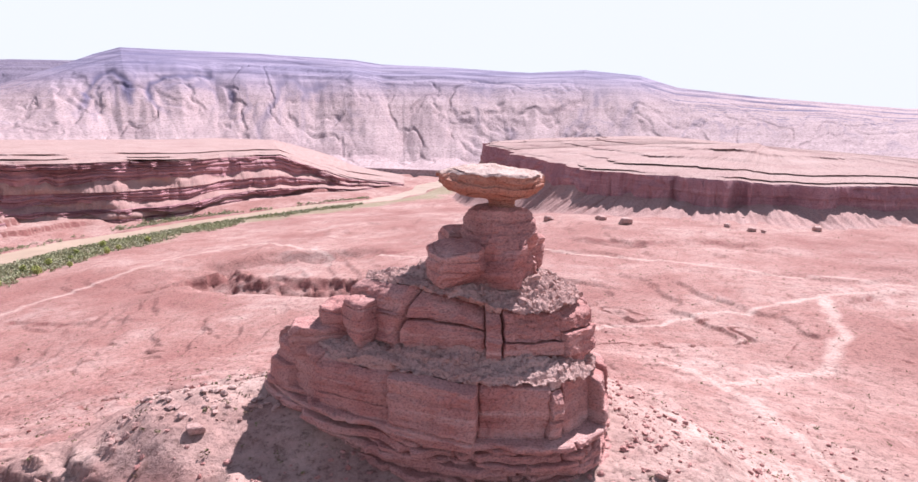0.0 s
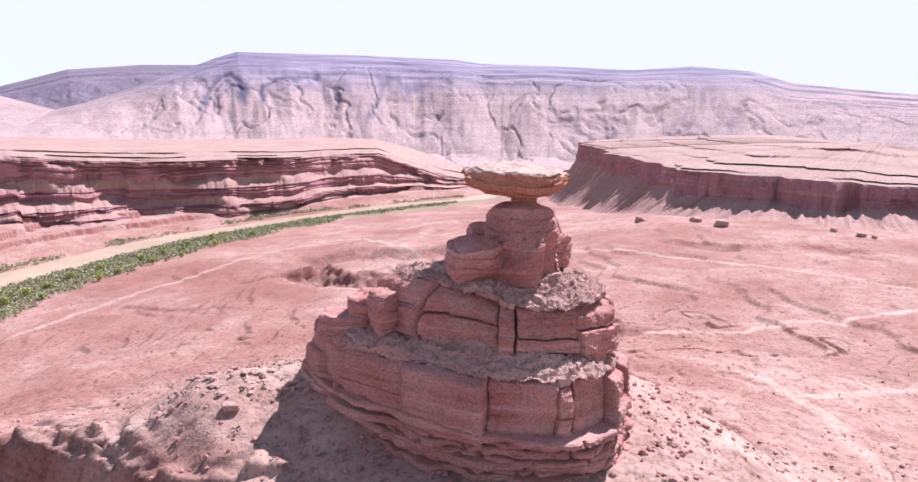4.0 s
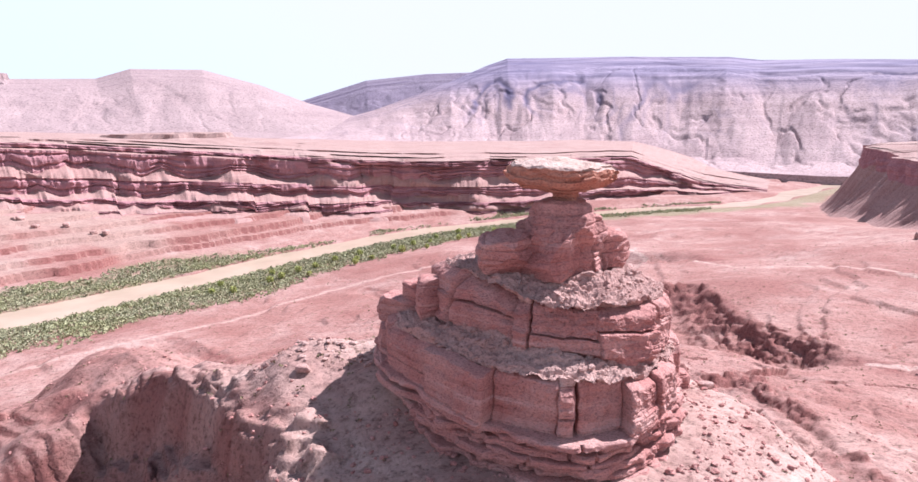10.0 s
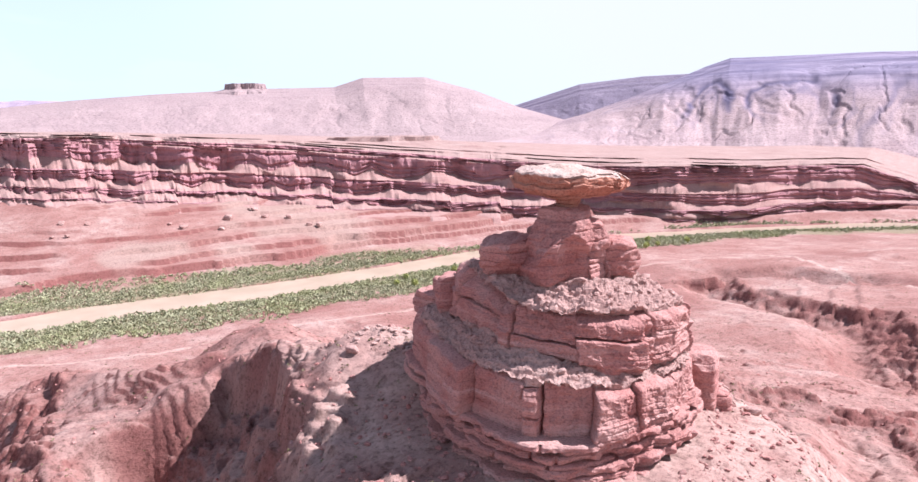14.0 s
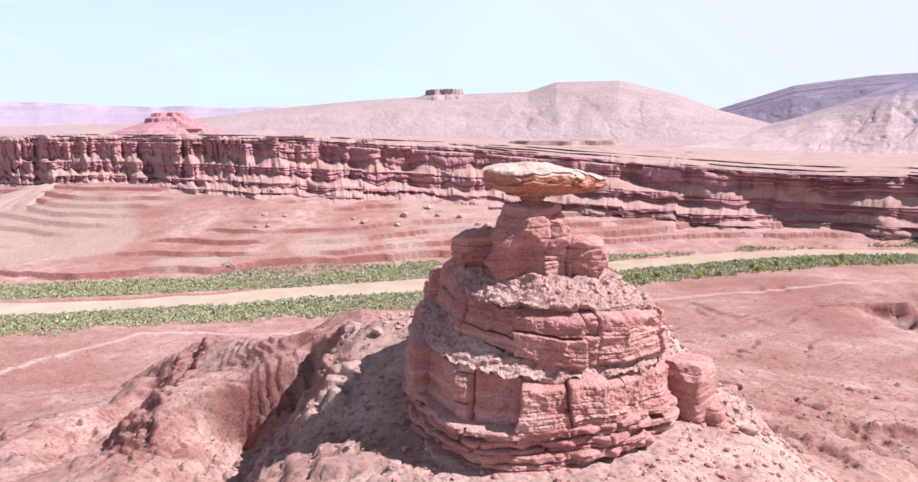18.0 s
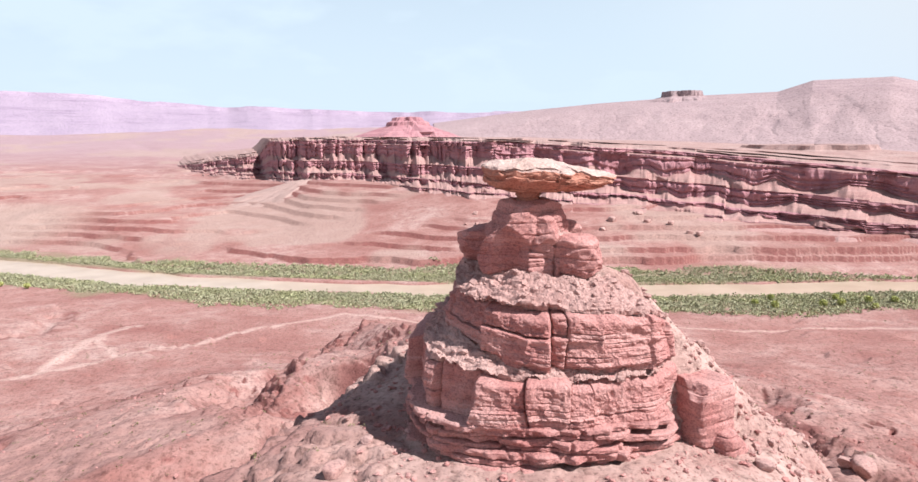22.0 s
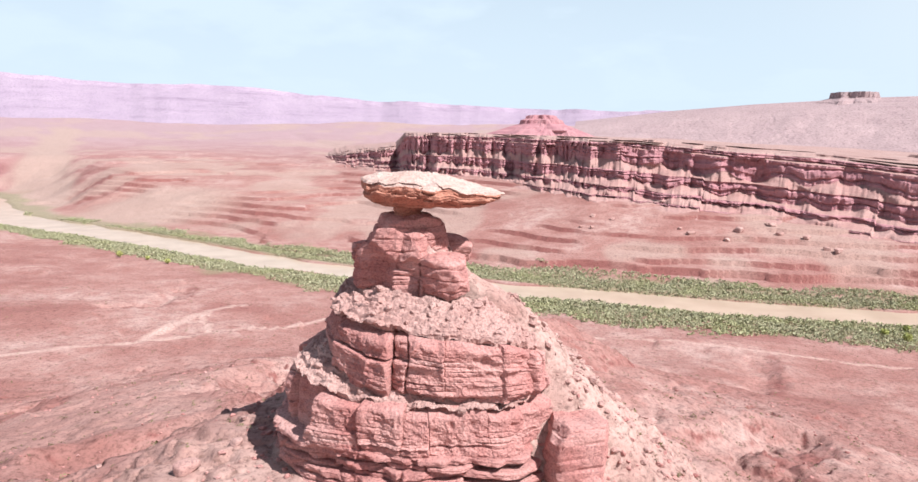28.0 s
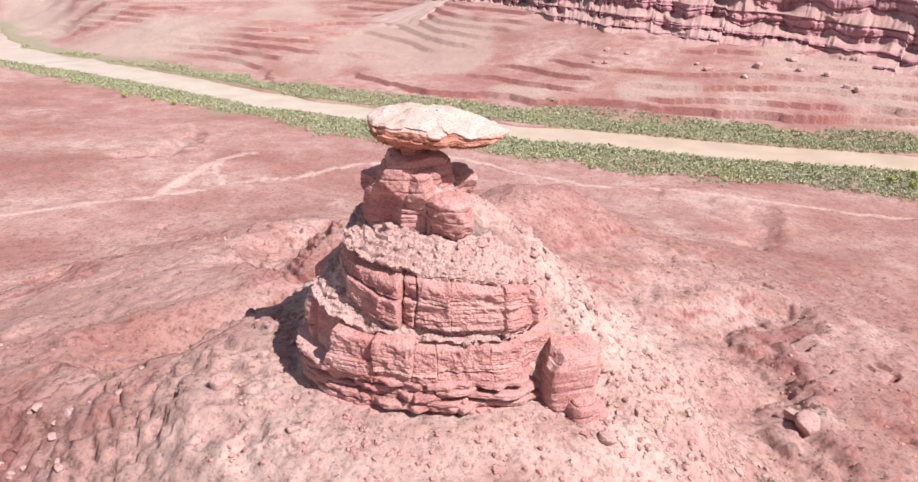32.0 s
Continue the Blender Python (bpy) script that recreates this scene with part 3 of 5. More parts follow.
def stepped_wall(thing, bear, foot, foot_z, rim_z, tiers, back, seed, scale=0.9):
    """Walls and slopes over a foot line. tiers: (run, share of the rise, kind, material)."""
    n = len(bear)
    arc = np.radians(bear) * np.maximum(foot, 500)
    zero = arc * 0
    rise = rim_z - foot_z
    shared = 40 * scale * fbm(arc / 190, zero, octaves=3, seed=seed)
    r, s, walls = zero.copy(), zero.copy(), 0
    edge, plan = None, np.cumsum([t[1] for t in tiers])
    for k, (run, share, kind, material) in enumerate(tiers):
        rows, R, Z = (10 if kind == "wall" else 7), [], []
        if kind == "slope" and 0 < k < len(tiers) - 2:          # cones of talus lean against the next wall
            share = share * (1 + 0.65 * (ridged(arc / 46, zero + k, seed + 90) - 0.35))
        elif kind == "wall" and k > 1:
            share = np.maximum(plan[k] - s, 0.02)
        if kind == "wall":
            walls += 1
            own = 20 * scale * ridged(arc / 95, zero + walls * 0.45, seed) + 8 * scale * ridged(arc / 34, zero + walls * 0.6, seed + 9)
            level = r + shared + own
            for q in np.linspace(0, 1, rows):
                fin = 3.2 * ridged(arc / 17, zero + 0.8 * q + 4 * walls, seed + 20 + walls, 2) + 1.8 * ridged(arc / 6.5, zero + q, seed + 25 + walls, 2)
                bed = 1.8 * np.sign(vnoise(arc / 150, zero + q * 9 + walls, seed=seed + 50)) + 1.6 * vnoise(arc / 9, zero + q * 5, seed=seed + 52) * (0 < q < 1)
                R.append(level + run * q - scale * fin + bed)
                Z.append(foot_z + rise * (s + share * q))
            r = r + run
        else:
            after = r + run
            nxt = walls + 1
            own = 20 * scale * ridged(arc / 95, zero + nxt * 0.45, seed) + 8 * scale * ridged(arc / 34, zero + nxt * 0.6, seed + 9)
            last = k == len(tiers) - 1
            fin = 0 if last else 3.2 * ridged(arc / 17, zero + 4 * nxt, seed + 20 + nxt, 2) + 1.8 * ridged(arc / 6.5, zero, seed + 25 + nxt, 2)
            end = after + shared + (edge[0] * 0 if last else own - scale * fin)
            if last:
                end = edge[0] - foot + run + zero
            begin = (zero + shared * 0.3 - 12 * ridged(arc / 60, zero, seed + 80)) if edge is None else edge[0] - foot
            end = np.maximum(end, begin + 3)
            for q in np.linspace(0, 1, rows):
                gul = 7 * scale * (ridged(arc / 52, zero + k, seed + 60) - 0.4) * math.sin(math.pi * q)
                R.append(begin + (end - begin) * q - gul + 0.8 * vnoise(arc / 16, zero + 6 * q, seed=seed + 70) * math.sin(math.pi * q))
                Z.append(foot_z + rise * (s + share * (q ** 0.9)))
            r = after
        s += share
        R, Z = np.array(R).T + foot[:, None], np.array(Z).T
        if kind == "wall":
            Z[:, 0] -= 1.5
        if k == 0:
            a = np.radians(bear)
            Z[:, 0] = land(HUB[0] - R[:, 0] * np.sin(a), HUB[1] + R[:, 0] * np.cos(a)) - 2.0
        edge = (R[:, -1], Z[:, -1])
        strip_object("wall" if kind == "wall" else "talus", bear, R, Z, material, thing, smooth_faces=kind != "wall")
    R = np.stack([edge[0]] + [edge[0] + t + 14 * fbm(arc / 60, zero + t, octaves=3, seed=seed + 81) for t in back[0]], 1)
    drop_end = smooth(2, 30, rise)
    Z = np.stack([edge[1]] + [edge[1] + t * drop_end + 0.8 * fbm(arc / 40, zero + t, octaves=3, seed=seed + 80) for t in back[1]], 1)
    strip_object("plateau", bear, R, Z, PLATEAU, thing)


def far_cliffs():
    thing = empty("cliff_range", label="long banded red cliffs in three tiers above the far river bank", category="cliff", kind="structure")
    bear = np.arange(4, 109.8, 0.05)
    foot = table(bear, CLIFF_FOOT) - 30 - 46 * smooth(14, 30, bear) * smooth(109, 96, bear)
    tiers = [(26, 0.08, "slope", FAR_TALUS), (1, 0.03, "wall", CLIFF_ROCK), (24, 0.08, "slope", FAR_TALUS), (2, 0.07, "wall", CLIFF_ROCK), (24, 0.10, "slope", FAR_TALUS), (3, 0.17, "wall", CLIFF_ROCK), (24, 0.13, "slope", FAR_TALUS), (4, 0.25, "wall", CLIFF_ROCK), (6, 0.02, "slope", FAR_TALUS), (3, 0.07, "wall", CLIFF_ROCK)]
    ba = np.radians(bear)
    ground_z = land(HUB[0] - foot * np.sin(ba), HUB[1] + foot * np.cos(ba))
    steep = 0.5 + 0.5 * smooth(38, 62, bear)
    foot = foot + 70 * (1 - steep)
    tiers = [(run * steep, *rest) for run, *rest in tiers]
    ground_z = land(HUB[0] - foot * np.sin(ba), HUB[1] + foot * np.cos(ba))
    stepped_wall(thing, bear, foot, np.minimum(table(bear, CLIFF_FOOT_Z), ground_z) - 2, table(bear, CLIFF_RIM_Z) - 6, tiers, ((10, 11, 40, 41, 110, 112, 260, 700), (0.3, 2.4, 2.6, 4.6, 4.8, 6.6, 6.8, 8)), 100)


MESA_LINE = [(700, 520), (560, 590), (439, 622), (328, 632), (254, 655), (200, 685), (131, 745), (92, 850), (48, 980), (14, 1100), (4, 1190), (30, 1320), (110, 1450), (260, 1560)]


def even_line(line, step, rounds=2):
    """A rounded polyline, resampled at even steps, with its right-hand normals."""
    p = np.array(line, float)
    for _ in range(rounds):
        a, b = p[:-1], p[1:]
        p = np.concatenate([p[:1], np.stack([0.75 * a + 0.25 * b, 0.25 * a + 0.75 * b], 1).reshape(-1, 2), p[-1:]])
    seg = np.hypot(*np.diff(p, axis=0).T)
    at = np.concatenate([[0], np.cumsum(seg)])
    s = np.arange(0, at[-1], step)
    q = np.stack([np.interp(s, at, p[:, 0]), np.interp(s, at, p[:, 1])], 1)
    t = np.gradient(q, axis=0)
    for _ in range(30):
        t[1:-1] = (t[:-2] + t[1:-1] + t[2:]) / 3
    t /= np.linalg.norm(t, axis=1, keepdims=True)
    return s, q, np.stack([t[:, 1], -t[:, 0]], 1)


def near_mesa():
    thing = empty("mesa", label="flat-topped red mesa with a dark shaded wall and talus", category="mesa", kind="structure")
    s, q, n = even_line(MESA_LINE, 1.1)
    zero = s * 0
    rim = np.interp(s / s[-1], (0, 0.3, 0.45, 0.6, 0.75, 1), (30, 33, 37, 45, 52, 50)) + 2.0 * fbm(s / 120, zero, octaves=2, seed=210)
    cove = 12 * ridged(s / 80, zero, 211) + 5 * ridged(s / 28, zero, 212) + 26 * fbm(s / 230, zero, octaves=2, seed=213)
    fin = lambda k: 2.6 * ridged(s / 13, zero + k, 214, 2) + 1.3 * ridged(s / 5, zero + 2 * k, 215, 2)
    foot = 12 * fbm(s / 90, zero, octaves=3, seed=216)

    def sheet(name, offs, zs, material, smooth_faces=False):
        O, Z = np.array(offs).T, np.array(zs).T
        P = np.stack([q[:, :1] + n[:, :1] * O, q[:, 1:] + n[:, 1:] * O, Z], -1)
        return mesh_object(name, P, grid_faces(len(s), O.shape[1]), material, thing, "", smooth_faces)
    wall_low = 52 + cove
    base = rim - 24 - 5 * ridged(s / 60, zero, 217)
    g0 = land(q[:, 0] + n[:, 0] * foot, q[:, 1] + n[:, 1] * foot) - 2
    ks = np.linspace(0, 1, 12)
    gul = 3.5 * (ridged(s / 17, zero, 218) - 0.4)
    sheet("talus", [foot + (wall_low - fin(0) - foot) * k for k in ks], [g0 + (base - g0) * (k ** 1.25) + (gul * math.sin(math.pi * k) + 1.2 * fbm(s / 6, zero + 7 * k, octaves=2, seed=219) * math.sin(math.pi * k)) for k in ks], FAR_TALUS, True)
    ks = np.linspace(0, 1, 12)
    sheet("wall", [wall_low + 4 * k - fin(k) + 1.0 * np.sign(vnoise(s / 120, zero + 6 * k, seed=220)) * (0 < k < 1) for k in ks], [base - 1.5 * (k == 0) + (rim - base) * k for k in ks], CLIFF_ROCK)
    edge = wall_low + 4 - fin(1)
    back = ((0, 0), (14, 1.0), (17, 2.2), (60, 5.2), (64, 6.6), (120, 10.5), (126, 12.4), (195, 17), (203, 19.2), (300, 23))
    high = np.interp(s / s[-1], (0, 0.15, 0.33, 0.48, 0.6, 1), (0.9, 0.9, 1.2, 1.0, 0.6, 0.5))
    ex, ey = q[:, 0] + n[:, 0] * edge, q[:, 1] + n[:, 1] * edge
    mx, my = 470.0 - ex, 1010.0 - ey              # towards the middle of the mesa
    reach = np.hypot(mx, my)
    rows = []
    for k, (o, z) in enumerate(back):
        f = np.minimum(o + (9 * fbm(s / 130, zero + k, octaves=2, seed=221) if o else 0), reach * 0.98) / reach
        rows.append(np.stack([ex + mx * f, ey + my * f, rim + z * high + (0.25 * fbm(s / 40, zero + k, octaves=2, seed=222) if o else 0)], -1))
    rows.append(np.stack([ex + mx, ey + my, np.full(len(s), 57.0)], -1))
    mesh_object("plateau", np.stack(rows, 1), grid_faces(len(s), len(rows)), PLATEAU, thing)


MAIN_CREST = [(-60, 110), (-35, 127), (-30, 146), (-25, 166), (-19, 198), (-16, 240), (-11.5, 262), (-7, 252), (0, 270), (5.6, 278), (8, 293), (16.5, 307), (25.7, 310), (27.5, 285), (30, 240), (33, 190), (37, 130), (41, 85), (46, 50)]
RIDGE_CREST = [(22, 300), (26, 318), (28.8, 303), (32.5, 298), (37.5, 271), (42.7, 184), (47, 120), (54, 60)]
MAIN_FOOT = [(-60, 0), (0, -40), (11, -29), (18, -5), (26, 9), (34, 31), (46, 45)]
HILL_CREST = [(38, 100), (42.5, 160), (46.3, 228), (50.6, 282), (55.8, 281), (58.2, 246), (64, 240), (72, 219), (78, 195), (86, 150)]


FOLDS = [(27.2, 0.50, 1.9, 0.17, 1.6, 1.0), (21.0, 0.52, 2.5, 0.15, 0.8, 1.0), (13.8, 0.42, 1.5, 0.28, 1.6, 0.6), (8.6, 0.56, 3.0, 0.12, -0.8, 0.7), (-3.5, 0.42, 2.0, 0.3, -1.6, 0.45), (-13.0, 0.46, 2.4, 0.26, 1.2, 0.4)]


def mountains():
    for name, b0, b1, crest_r, foot_r, crest, foot, label, seed, cut, material in (
            ("mountain_range", -58, 46, 2500, 1600, MAIN_CREST, MAIN_FOOT, "long grey folded limestone range, tinted mauve for haze", 300, 1.0, MOUNTAIN),
            ("mountain_ridge", 22, 54, 3150, 2500, RIDGE_CREST, [(22, 0), (54, 0)], "dark banded ridge behind the range, tinted blue-mauve for haze", 350, 0.7, HAZED_RIDGE),
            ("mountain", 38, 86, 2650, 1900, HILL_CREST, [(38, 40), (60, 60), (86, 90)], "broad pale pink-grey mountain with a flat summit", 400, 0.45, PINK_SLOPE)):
        bear = np.arange(b0, b1, 0.11)
        p = np.linspace(0, 1, 150)
        B, Q = np.meshgrid(bear, p, indexing="ij")
        top, low = table(B, crest), table(B, foot)
        arc = np.radians(B) * 2200
        warp = 26 * fbm(arc / 300, Q * 2, octaves=3, seed=seed) + 34 * (Q - 0.5) * vnoise(arc / 420, Q * 0, seed=seed + 2)
        base = np.interp(Q, (0, 0.2, 0.55, 0.72, 1), (0, 0.09, 0.60, 0.80, 1))
        body = np.sin(np.pi * np.clip(Q * 1.15, 0, 1))
        dip = np.abs((((arc + warp) / 290) % 1) * 2 - 1)
        fold = lambda v: np.abs((v % 1) * 2 - 1)
        dip2 = np.minimum(fold((arc + warp + 190 * Q) / 165 + 0.3), fold((arc - warp - 190 * Q) / 182))
        swirl = np.abs(fbm((arc + 2 * warp) / 120, Q * 4.5 + warp / 160, octaves=4, seed=seed + 5))
        dip3 = np.minimum(fold((arc + 1.5 * warp + 120 * Q) / 62 + 0.6), fold((arc - warp - 130 * Q) / 71))
        gully = (0.075 * (1 - dip) ** 1.5 + 0.035 * (1 - dip2) ** 1.5 + 0.012 * (1 - dip3) + 0.022 * smooth(0.25, 0.0, swirl)) * body * cut
        arch = np.zeros_like(Q)                       # folded beds that crop out as arches
        for fb, fq, fw, fh, bend, much in FOLDS if cut == 1.0 else ():
            du = (B - fb) / fw + 0.34 * fbm(arc / 90, Q * 6, octaves=3, seed=seed + 31) + bend * (Q - fq)
            dv = (Q - fq) / fh + 0.30 * fbm(arc / 80, Q * 7, octaves=3, seed=seed + 32)
            rho = np.sqrt(du * du + np.where(dv > 0, dv, 0.45 * dv) ** 2)
            ring = np.exp(-((rho - 1.0) / 0.17) ** 2) + 0.5 * np.exp(-((rho - 0.55) / 0.10) ** 2)
            arch = np.maximum(arch, much * ring * smooth(-1.2, 0.5, dv) * smooth(-0.45, 0.35, vnoise(arc / 50, Q * 8, seed=seed + 33)))
        gully = gully + 0.014 * arch
        h = np.clip(base - gully, 0, 1)
        bands = terrace(h, 0.075, 0.2, 0.5 * fbm(arc / 500, Q, octaves=3, seed=seed + 9) - 2.0 * (Q - 0.5) * vnoise(arc / 400, Q * 0, seed=seed + 3))
        h = h + (bands - h) * (0.06 + 0.5 * smooth(0.62, 0.85, Q)) * (0.5 + 0.5 * vnoise(arc / 260, Q * 5, seed=seed + 11)) * cut * smooth(0.15, 0.4, Q)
        Z = low + (top - low) * np.where(Q == 1, 1, np.clip(h, 0, 1.0)) - 45 * (Q == 0)
        R = foot_r + (crest_r - foot_r) * Q + 12 * fbm(arc / 90, Q * 5, octaves=3, seed=seed + 7) * body
        lay = Q * 4.2 - 0.9 * dip - 1.2 * dip2 - 0.3 * dip3 + 0.9 * fbm(arc / 150, Q * 4, octaves=3, seed=seed + 15)
        up = smooth(0.62, 0.78, Q + 0.08 * vnoise(arc / 200, Q * 0, seed=seed + 17))
        lay = lay * (1 - up) + up * (base * 17 + 0.6 * vnoise(arc / 300, Q * 3, seed=seed + 18))
        vein = smooth(0.3, 1.1, np.sin(2 * np.pi * lay) + 0.6 * np.sin(2 * np.pi * 3.1 * lay + 1) + 0.5 * fbm(arc / 40, Q * 14, octaves=3, seed=seed + 19)) * smooth(0.1, 0.45, Q) * (0.16 + 0.42 * vnoise(arc / 110, Q * 5, seed=seed + 16) + 0.85 * up) * (0.35 + 0.65 * cut)
        vein = np.maximum(vein * (0.75 if cut == 1.0 else 1.0), 1.1 * arch)
        vein = np.concatenate([vein, vein[:, -2:]], 1)
        back = np.stack([R[:, -1] + 300, R[:, -1] + 900], 1)
        R, Z = np.concatenate([R, back], 1), np.concatenate([Z, np.stack([Z[:, -1] - 20, Z[:, -1] - 250], 1)], 1)
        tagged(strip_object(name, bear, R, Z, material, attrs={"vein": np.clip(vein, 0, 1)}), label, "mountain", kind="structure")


def crown_butte(name, bearing, radius, z0, heights, widths, label, material, seed, stretch=1.0):
    """A small far butte: stepped rings on a plateau."""
    u = np.linspace(0, 2 * math.pi, 90, endpoint=False)
    a = math.radians(bearing)
    cx, cy = HUB[0] - radius * math.sin(a), HUB[1] + radius * math.cos(a)
    rows = []
    for h, w in zip(heights, widths):
        rr = w * (1 + 0.22 * fbm(np.cos(u) * 1.6 + 0.02 * h, np.sin(u) * 1.6, octaves=4, seed=seed) + 0.06 * vnoise(u * 9, u * 0 + h, seed=seed + 1))
        dx, dy = np.cos(u) * rr * stretch, np.sin(u) * rr
        rows.append(np.stack([cx + dx * math.cos(a) - dy * math.sin(a), cy + dx * math.sin(a) + dy * math.cos(a), np.full(90, z0 + h) + 0.8 * vnoise(u * 6, u * 0 + h, seed=seed)], -1))
    P = np.stack(rows, 1)
    return tagged(mesh_object(name, P, grid_faces(90, len(rows), True), material), label, "butte")


def far_rim():
    bear = np.arange(74, 150, 0.12)
    top = table(bear, [(74, 262), (78, 258), (85, 262), (90, 272), (97, 284), (104.7, 305), (111, 350), (118, 368), (122, 360), (130, 388), (150, 420)]) - 4
    arc = np.radians(bear) * 4500
    top = top + 4 * np.tanh(5 * vnoise(arc / 260, arc * 0, seed=500)) + 3 * fbm(arc / 120, arc * 0, octaves=3, seed=501)
    low = np.full(len(bear), 120.0)
    R = np.stack([np.full(len(bear), v) for v in (3400, 4050, 4400, 4425, 4460, 4900)], 1) + 60 * fbm(arc / 300, arc * 0, octaves=3, seed=503)[:, None]
    Z = np.stack([low - 80, 0.45 * low + 0.55 * (top - 60), top - 34, top - 26, top, top], 1)
    tagged(strip_object("far_plateau", bear, R, Z, HAZED_RIM), "distant plateau rim along the horizon, tinted mauve for haze", "plateau", kind="structure")
    crown_butte("small_butte", 88.6, 1480, 104, (-16, -2, 2, 5, 10, 13, 17, 25, 28, 35, 37, 37), (130, 100, 92, 80, 70, 60, 50, 47, 38, 33, 18, 1), "small layered red butte on the plateau edge", CLIFF_ROCK, 510)
    crown_butte("summit_block", 65.2, 2640, 232, (-60, -10, 0, 4, 24, 25, 25), (160, 110, 80, 66, 62, 40, 1), "square rock block on the mountain's skyline", PINK_SLOPE, 520, 1.0)
    crown_butte("low_butte", 54.5, 1250, 62, (-10, 4, 6, 14, 15, 15), (150, 80, 66, 62, 40, 1), "low red ledge hill on the plateau", PLATEAU, 530, 1.6)
    crown_butte("pale_hill", 97.3, 1250, -8, (-28, -4, 4, 12, 19, 24, 25.5, 26), (170, 105, 80, 56, 35, 18, 9, 1), "pale tan conical clay hill", PALE_CLAY, 540, 1.2)


PALE_CLAY = rock_material("pale_clay", (0.326, 0.207, 0.178), (0.371, 0.251, 0.217), (0.410, 0.288, 0.256), 0.2, 0.3, relief=0.5)


# ---- the balanced-rock butte ----
def around(values, u):
    """A closed outline: radii at even bearings from +x, read at the angles u."""
    n = len(values)
    t = (np.degrees(u) % 360) / 360 * n
    i = np.floor(t).astype(int) % n
    f = t - np.floor(t)
    f = f * f * (3 - 2 * f) * 0.5 + f * 0.5
    v = np.array(values, float)
    return v[i] * (1 - f) + v[(i + 1) % n] * f


LEDGE_SPOTS = []


def faces_between(values, a, edges, offs):
    """The outline in straight block faces between upright joints, each set off on its own."""
    n = len(edges)
    i = np.searchsorted(edges, a) % n
    a1 = edges[i] + np.where(a > edges[-1], 2 * math.pi, 0)
    a0 = edges[i - 1] - np.where((i == 0) & (a <= edges[-1]), 2 * math.pi, 0)
    r0, r1 = around(values, a0) + offs[i, 0], around(values, a1) + offs[i, 1]
    return i, r0 * r1 * np.sin(a1 - a0) / (r0 * np.sin(a - a0) + r1 * np.sin(a1 - a) + 1e-9), np.minimum(a - a0, a1 - a), np.where(a - a0 < a1 - a, i, (i + 1) % n)


def split_mesh(name, verts, faces, number, material, parent):
    """One object for each number given to the faces."""
    V = np.asarray(verts).reshape(-1, 3)
    for b in np.unique(number):
        used, back = np.unique(faces[number == b], return_inverse=True)
        mesh_object(name, V[used], back.reshape(-1, 4), material, parent)


